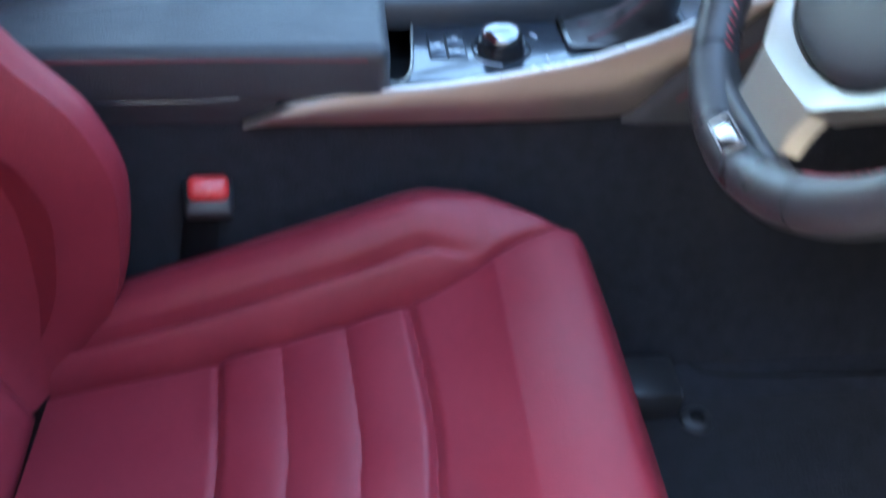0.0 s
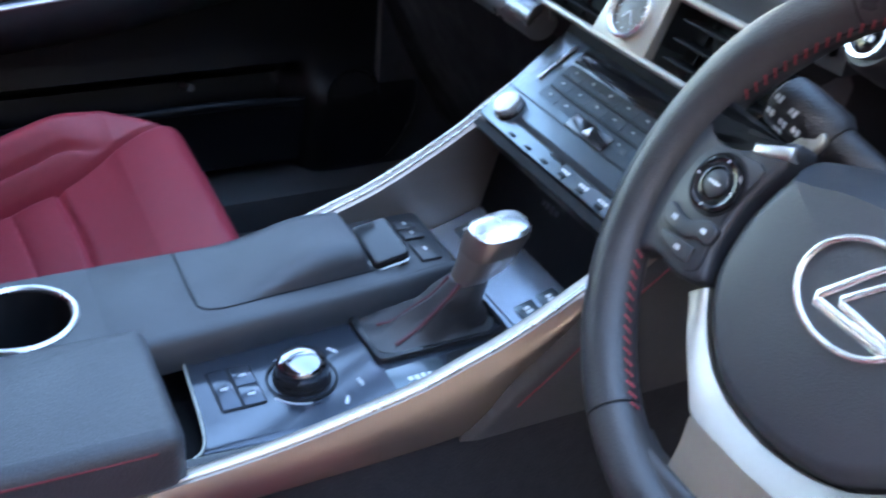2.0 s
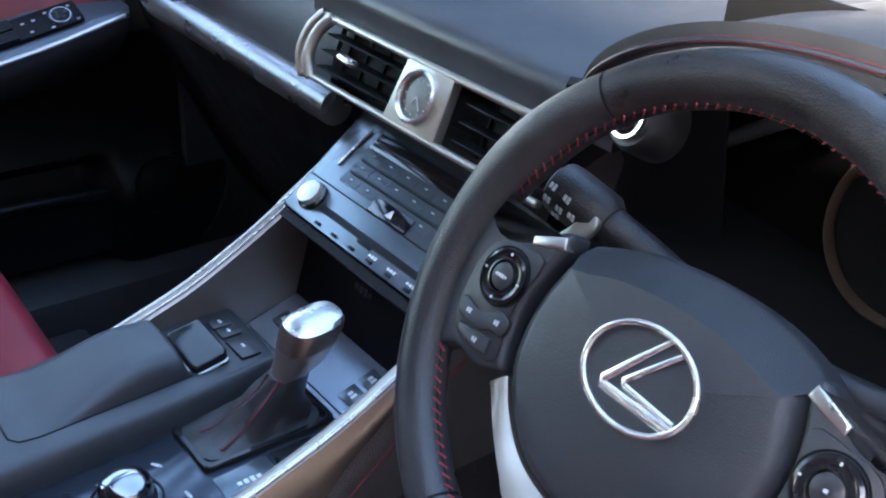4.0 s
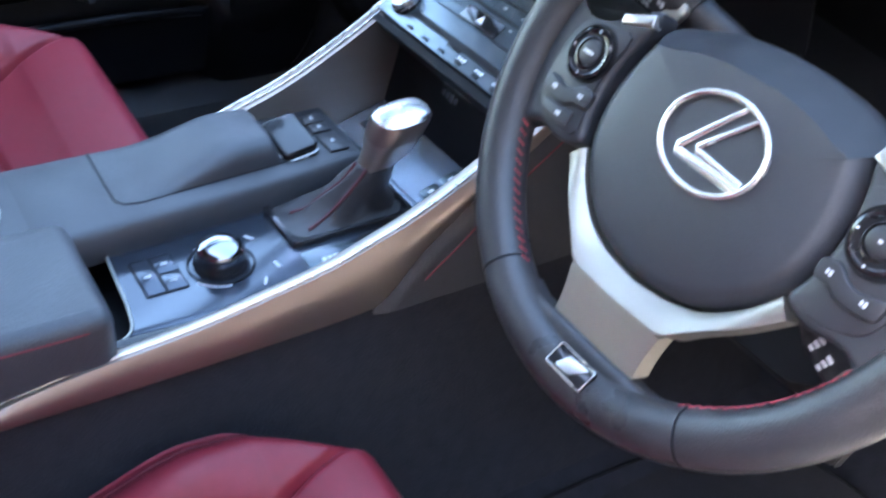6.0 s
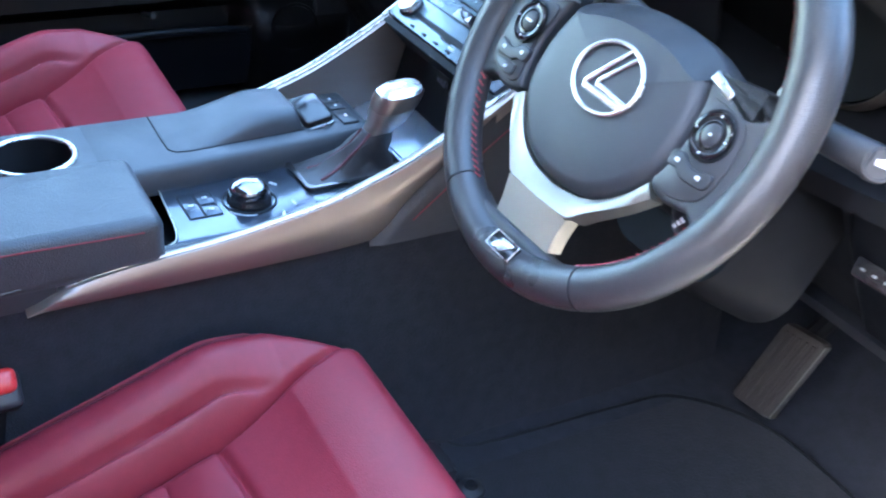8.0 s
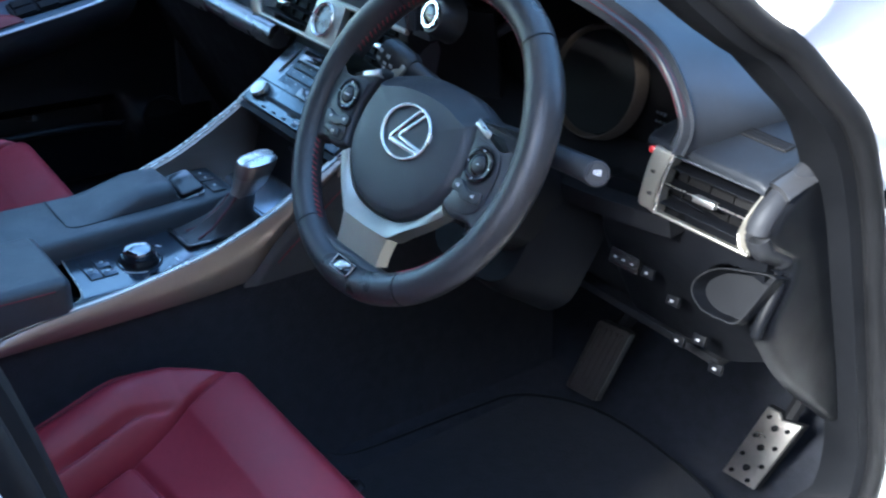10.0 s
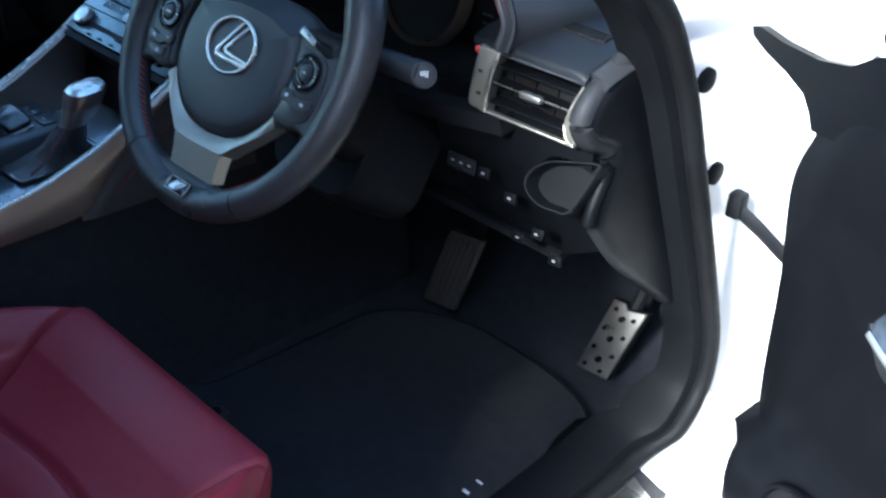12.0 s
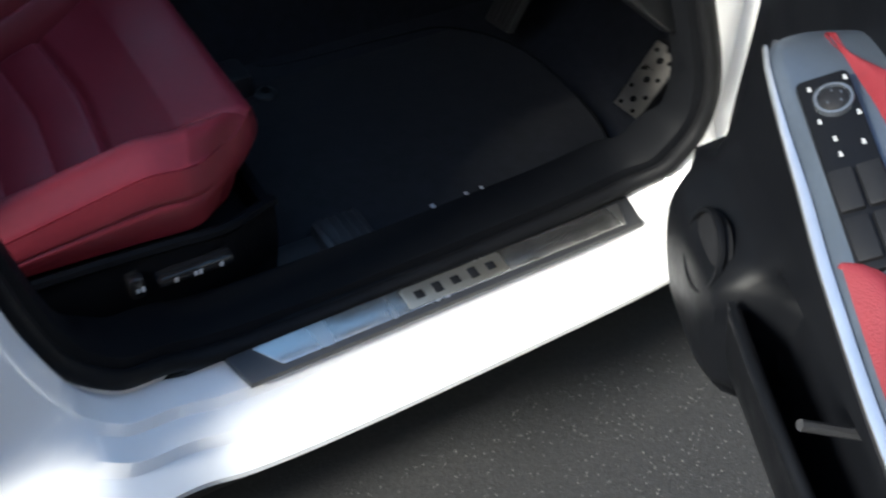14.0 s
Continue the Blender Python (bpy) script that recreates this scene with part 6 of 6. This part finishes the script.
# side spokes with switch pads
for s in (-1, 1):
    spoke = [(0.0815, 0.0430), (0.0795, 0.0330), (0.0855, 0.0140), (0.0885, -0.0050), (0.0865, -0.0300), (0.0825, -0.0455), (0.100, -0.0525), (0.122, -0.0500), (0.146, -0.062), (0.153, -0.030), (0.154, 0.0), (0.151, 0.050), (0.141, 0.0370), (0.126, 0.0265), (0.110, 0.0290), (0.096, 0.0370)]
    path = [(s * p.x, p.y) for p in smooth_path([(x, y, 0) for x, y in spoke], 3, closed=True)]
    part("side_spoke", slab(path, 0.018, 0.005, WM @ pose(0, 0, -0.0125), 4), PLASTIC, wheel, "black side spoke")
    pad = [(0.0880, 0.0215), (0.106, 0.0225), (0.124, 0.0190), (0.1310, 0.0080), (0.1330, -0.0100), (0.1310, -0.0300), (0.1230, -0.0410), (0.1030, -0.0470), (0.0880, -0.0425), (0.0905, -0.0270), (0.0925, -0.0060)]
    pad_path = [(s * p.x, p.y) for p in smooth_path([(x, y, 0) for x, y in pad], 3, closed=True)]
    sp = part("switch_pad", slab(pad_path, 0.0035, 0.0012, WM @ pose(0, 0, 0.0035)), HARD, wheel, "black switch pad")
    CMD = WM @ pose(s * 0.1085, 0.002, 0.0068)
    part("thumb_well", revolve([(0.0185, 0.0), (0.0183, 0.0010), (0.0172, 0.0004), (0.0170, -0.002)], CMD, 36, cap=False), DARK, sp, "dark joint round the thumb ring")
    part("thumb_ring", revolve([(0.0168, 0.0), (0.0164, 0.0026), (0.0145, 0.0034), (0.0120, 0.0024), (0.0095, 0.0030), (0.0086, 0.0)], CMD, 36, cap=False), GLOSS, sp, "round gloss thumb ring")
    part("thumb_button", revolve([(0.0082, 0.0), (0.0080, 0.0026), (0.0065, 0.0034), (0.0005, 0.0036)], CMD, 28), HARD, sp, "round centre button")
    bars(CMD @ pose(0, 0, 0.0035), 0.0085 if s < 0 else 0.002, 0.0024, 4 if s < 0 else 1, MARK, sp)
    for k in range(4):
        a = radians(90 * k)
        bars(CMD @ pose(0.0136 * math.cos(a), 0.0136 * math.sin(a), 0.0030, 0, 0, 90 * k), 0.0016, 0.0016, 1, MARK, sp)
    rocker = [(0.0900, -0.0175), (0.0990, -0.0165), (0.1060, -0.0210), (0.1140, -0.0225), (0.1265, -0.0195), (0.1290, -0.0240), (0.1265, -0.0310), (0.1130, -0.0325), (0.1050, -0.0320), (0.0985, -0.0285), (0.0905, -0.0285), (0.0885, -0.0230)]
    rock_path = [(s * p.x, p.y) for p in smooth_path([(x, y, 0) for x, y in rocker], 3, closed=True)]
    part("rocker_switch", slab(rock_path, 0.0040, 0.0014, WM @ pose(0, 0, 0.0055), 3), HARD, sp, "black S-shaped rocker switch")
    for x, y in ((0.0965, -0.0228), (0.1190, -0.0258)):
        bars(WM @ pose(s * x, y, 0.0094), 0.0036, 0.0038, 2, MARK, sp)
    if s < 0:
        part("lower_switch", slab([(s * x, y) for x, y in ((0.0960, -0.0335), (0.1225, -0.0345), (0.1210, -0.0400), (0.1040, -0.0440), (0.0955, -0.0425))], 0.0036, 0.0012, WM @ pose(0, 0, 0.0055), 3), HARD, sp, "black lower push switch")
        bars(WM @ pose(-0.1060, -0.0385, 0.0091, 0, 0, 0), 0.0036, 0.0036, 2, MARK, sp)
    # shift paddle behind the spoke and the bright bar beside the cover
    blade = [(0.0985, 0.0500), (0.1035, 0.0560), (0.1095, 0.0550), (0.1170, 0.0420), (0.1290, 0.0240), (0.1270, 0.0120), (0.1150, 0.0160), (0.1060, 0.0320)]
    blade_path = [(s * p.x, p.y) for p in smooth_path([(x, y, 0) for x, y in blade], 3, closed=True)]
    part("shift_paddle", slab(blade_path, 0.005, 0.0018, WM @ pose(0, 0, -0.0400), 3), SILVER, wheel, "pale silver shift paddle")
    part("paddle_stem", tube([WM @ Vector((s * 0.118, 0.022, -0.044)), WM @ Vector((s * 0.098, 0.016, -0.036)), WM @ Vector((s * 0.07, 0.01, -0.035))], 0.007, 8), DARK, wheel, "dark paddle stem")
    bar = [(0.0790, 0.0330), (0.0810, 0.0400), (0.0925, 0.0360), (0.1035, 0.0315), (0.1020, 0.0260), (0.0910, 0.0290)]
    part("spoke_bar", slab([(s * x, y) for x, y in bar], 0.0080, 0.0016, WM @ pose(0, 0, -0.001), 3), BRIGHT, wheel, "bright silver bar beside the cover")
    # silver arm of the lower spoke: from the switch pad down to the fold
    near = [(0, (0.0795, -0.0465)), (0.3, (0.0675, -0.0625)), (0.6, (0.0450, -0.0805)), (0.8, (0.0220, -0.0880)), (1.0, (0.0, -0.0902))]
    far = [(0, (0.0885, -0.0555)), (0.3, (0.0715, -0.0735)), (0.6, (0.0490, -0.0930)), (0.72, (0.0385, -0.1025)), (0.8, (0.0330, -0.1040)), (1.0, (0.0, -0.1050))]
    rings = []
    for i in range(29):
        t = i / 28
        a = Vector((s * curve1([(k, p[0]) for k, p in near], t), curve1([(k, p[1]) for k, p in near], t), 0))
        b = Vector((s * curve1([(k, p[0]) for k, p in far], t), curve1([(k, p[1]) for k, p in far], t), 0))
        lift = 0.0005 + 0.006 * step(0.0, 0.7, t)
        rings.append([WM @ (p + Vector((0, 0, h))) for p, h in ((a, -0.014), (a, -0.0005), (a.lerp(b, 0.15), 0.0008), (a.lerp(b, 0.5), lift * 0.55 + 0.001), (a.lerp(b, 0.94), lift), (b, lift - 0.0006), (b, -0.014))])
    part("lower_arm", loft(rings), SILVER, wheel, "satin silver arm of the lower spoke")


def facet(u, v):
    """The flat lower face of the silver spoke, a little bowed."""
    half = 0.0385 - 0.0035 * math.sin(math.pi * min(1, 1.2 * v) * 0.5)
    return WM @ Vector(((2 * u - 1) * half, -0.1042 - 0.0295 * v, 0.0064 - 0.0055 * v - 0.0010 * (2 * u - 1) ** 4))


part("lower_spoke", sheet(facet, 14, 8, 0.016, tuple(WM.to_3x3() @ Vector((0, 0, 1)))), SILVER, wheel, "satin silver lower spoke face")
part("rim_bridge", slab([(-0.062, -0.1290), (-0.050, -0.1330), (-0.038, -0.1335), (0.038, -0.1335), (0.050, -0.1330), (0.062, -0.1290), (0.066, -0.148), (-0.066, -0.148)], 0.016, 0.005, WM @ pose(0, 0, -0.010), 4), WHEEL_LEATHER, wheel, "black leather between spoke and rim")
BG = WM @ pose(0.0075, -0.1485, 0.0128, -22)
part("badge_plate", slab(rounded(0.031, 0.0150, 0.002), 0.0030, 0.0008, BG), GLOSS, wheel, "black badge plate")
part("badge_rim", tube([BG @ Vector((x, y, 0.0030)) for x, y in rounded(0.0300, 0.0140, 0.0018)], 0.0005, 6, closed=True), BRIGHT, wheel, "thin silver edge of the badge")
part("badge_shape", slab([(-0.0085, -0.0050), (0.003, -0.0050), (0.0120, 0.0050), (-0.0040, 0.0050)], 0.0014, 0.0004, BG @ pose(0, 0.0, 0.0027)), BADGE, wheel, "slanted silver badge shape")

# column, stalks
column = thing("steering_column", "black steering column shroud", "steering column", W_O + Vector((0, 0.08, -0.05)))
part("shroud", loft([[WM @ Vector((x * k, y * k + dy, z)) for x, y in rounded(0.13, 0.10, 0.03, 6)] for k, dy, z in ((0.95, -0.012, -0.045), (1.0, -0.012, -0.06), (1.05, -0.016, -0.10), (1.08, -0.025, -0.19), (1.05, -0.03, -0.24))]), DARK, column, "black plastic shroud")
part("skirt", loft([[WM @ Vector((x * k, y * k + dy, z)) for x, y in rounded(0.15, 0.14, 0.04, 6)] for k, dy, z in ((0.9, -0.05, -0.15), (1.0, -0.05, -0.17), (1.05, -0.05, -0.25))]), DARK, column, "black collar of the dashboard opening")
light_stalk = thing("light_stalk", "black headlamp stalk with white symbols", "control stalk", (0.30, 0.08, 0.90))
part("arm", tube([(0.345, 0.101, 0.882), (0.290, 0.096, 0.897), (0.262, 0.093, 0.904)], [0.009, 0.0115, 0.0125], 16), BOOT, light_stalk, "black stalk arm")
part("tip", tube([(0.268, 0.0925, 0.9035), (0.262, 0.0920, 0.9050), (0.233, 0.0890, 0.9125), (0.226, 0.0883, 0.9143), (0.223, 0.0880, 0.9150)], [0.0130, 0.0172, 0.0176, 0.0165, 0.0120], 20), BOOT, light_stalk, "turning black tip")
for x, dz in ((0.234, 0.0085), (0.246, 0.0075), (0.232, -0.0005), (0.242, -0.0015), (0.238, -0.0085), (0.252, 0.0000)):
    zc, yc = 0.9123 - 0.25 * (x - 0.234), 0.0890 + 0.105 * (x - 0.234)
    nz = dz / 0.0176
    ny = -math.sqrt(1 - nz * nz)
    bars(plane_on((x, yc + 0.0176 * ny, zc + dz), (0.0, ny, nz), (1, 0.1, -0.25)), 0.0056, 0.0050, 2, MARK, light_stalk)
wiper_stalk = thing("wiper_stalk", "black wiper stalk with a round end", "control stalk", (0.47, 0.09, 0.885))
part("arm", tube([(0.40, 0.085, 0.885), (0.47, 0.090, 0.888), (0.530, 0.094, 0.888), (0.545, 0.095, 0.888)], [0.010, 0.011, 0.012, 0.0125], 16), HARD, wiper_stalk, "black stalk arm")
WE = plane_on((0.5475, 0.093, 0.889), (0.75, -0.55, 0.35), (1, 0.8, 0))
part("end", revolve([(0.0128, -0.008), (0.0128, 0.0), (0.0115, 0.003), (0.0005, 0.004)], WE, 28), HARD, wiper_stalk, "round black end")
part("end_ring", revolve([(0.0104, 0.002), (0.0102, 0.0042), (0.0096, 0.0042), (0.0094, 0.003)], WE, 28, cap=False), SATIN, wiper_stalk, "thin grey ring")
bars(WE @ pose(0, 0.001, 0.0042), 0.007, 0.006, 3, MARK, wiper_stalk)
cruise = thing("cruise_stalk", "short black cruise stalk with white marks", "control stalk", (0.47, 0.04, 0.80))
part("arm", tube([(0.42, 0.06, 0.812), (0.455, 0.035, 0.805), (0.485, 0.022, 0.803)], [0.008, 0.010, 0.011], 14), HARD, cruise, "black stalk arm")
for i in range(3):
    bars(plane_on((0.462 + 0.010 * i, 0.0205 - 0.004 * i, 0.812 - 0.004 * i), (-0.1, -0.75, 0.65), (0.2, 0, 1)), 0.009, 0.005, 3, MARK, cruise)

# ---- pedals ----
accel = thing("accelerator_pedal", "drilled aluminium accelerator pedal with rubber studs", "pedal", (0.53, 0.515, 0.33))
AX = Vector((0.055, 0, 0.004)).normalized()
AU = Vector((0.033, 0.032, 0.112)).normalized()
AZ = AX.cross(AU).normalized()
AM = axes(Vector((0.5325, 0.510, 0.382)), AX, (AU - AX * AU.dot(AX)).normalized(), AZ)
skew = Matrix(((1, 0.30, 0, 0), (0, 1, 0, 0), (0, 0, 1, 0), (0, 0, 0, 1)))
AM = AM @ skew
outl = [(-0.026, -0.058), (0.026, -0.058), (0.028, 0.056), (0.0, 0.050), (-0.008, 0.058), (-0.027, 0.058)]
part("plate", slab(outl, 0.004, 0.0012, AM), PEDAL_METAL, accel, "brushed aluminium plate")
part("backing", slab([(x * 1.08, y * 1.03) for x, y in outl], 0.010, 0.003, AM @ pose(0, 0, -0.0105)), RUBBER, accel, "black pedal backing")
for x, y, r in ((0.0, 0.036, 0.0052), (0.0, 0.002, 0.0052), (0.0, -0.034, 0.0052), (-0.016, 0.047, 0.0035), (-0.017, 0.014, 0.0035), (-0.017, -0.018, 0.0035), (-0.016, -0.048, 0.0035), (0.017, 0.040, 0.0035), (0.017, 0.010, 0.0035), (0.017, -0.022, 0.0035), (0.012, -0.050, 0.0035)):
    part("stud", revolve([(r, 0.0), (r, 0.002), (r * 0.7, 0.003), (0.0003, 0.003)], AM @ pose(x, y, 0.004), 14), RUBBER, accel, "black rubber stud")
part("pedal_arm", tube([(0.545, 0.535, 0.42), (0.55, 0.575, 0.50), (0.55, 0.60, 0.60)], 0.010, 8), DARK, accel, "dark pedal arm")
brake = thing("brake_pedal", "black rubber brake pedal with a pale metal edge", "pedal", (0.275, 0.45, 0.34))
BX = Vector((0.075, 0.0, 0.010)).normalized()
BU = Vector((0.030, 0.030, 0.108)).normalized()
BZ = BX.cross(BU).normalized()
BM = axes(Vector((0.275, 0.448, 0.405)), BX, (BU - BX * BU.dot(BX)).normalized(), BZ) @ skew
PEDAL = material("brown_black_pedal_rubber", (0.050, 0.044, 0.039), 0.38, vary=0.15, scale=40, grain=0.2, grain_scale=500)
part("pad", slab(rounded(0.064, 0.122, 0.008), 0.014, 0.004, BM @ pose(0.004, 0, -0.007)), PEDAL, brake, "ribbed black rubber pad")
for i in range(5):
    part("rib", turned(rbox((-0.018 + 0.0108 * i, 0, 0.0078), (0.0058, 0.104, 0.0026), 0.0010), BM), PEDAL, brake)
part("edge", turned(rbox((0.0372, 0.0, 0.002), (0.0025, 0.116, 0.010), 0.001), BM), SILVER, brake, "pale metal edge")
part("pedal_arm", tube([(0.28, 0.462, 0.43), (0.30, 0.52, 0.52), (0.31, 0.56, 0.62)], 0.012, 8), DARK, brake, "dark pedal arm")
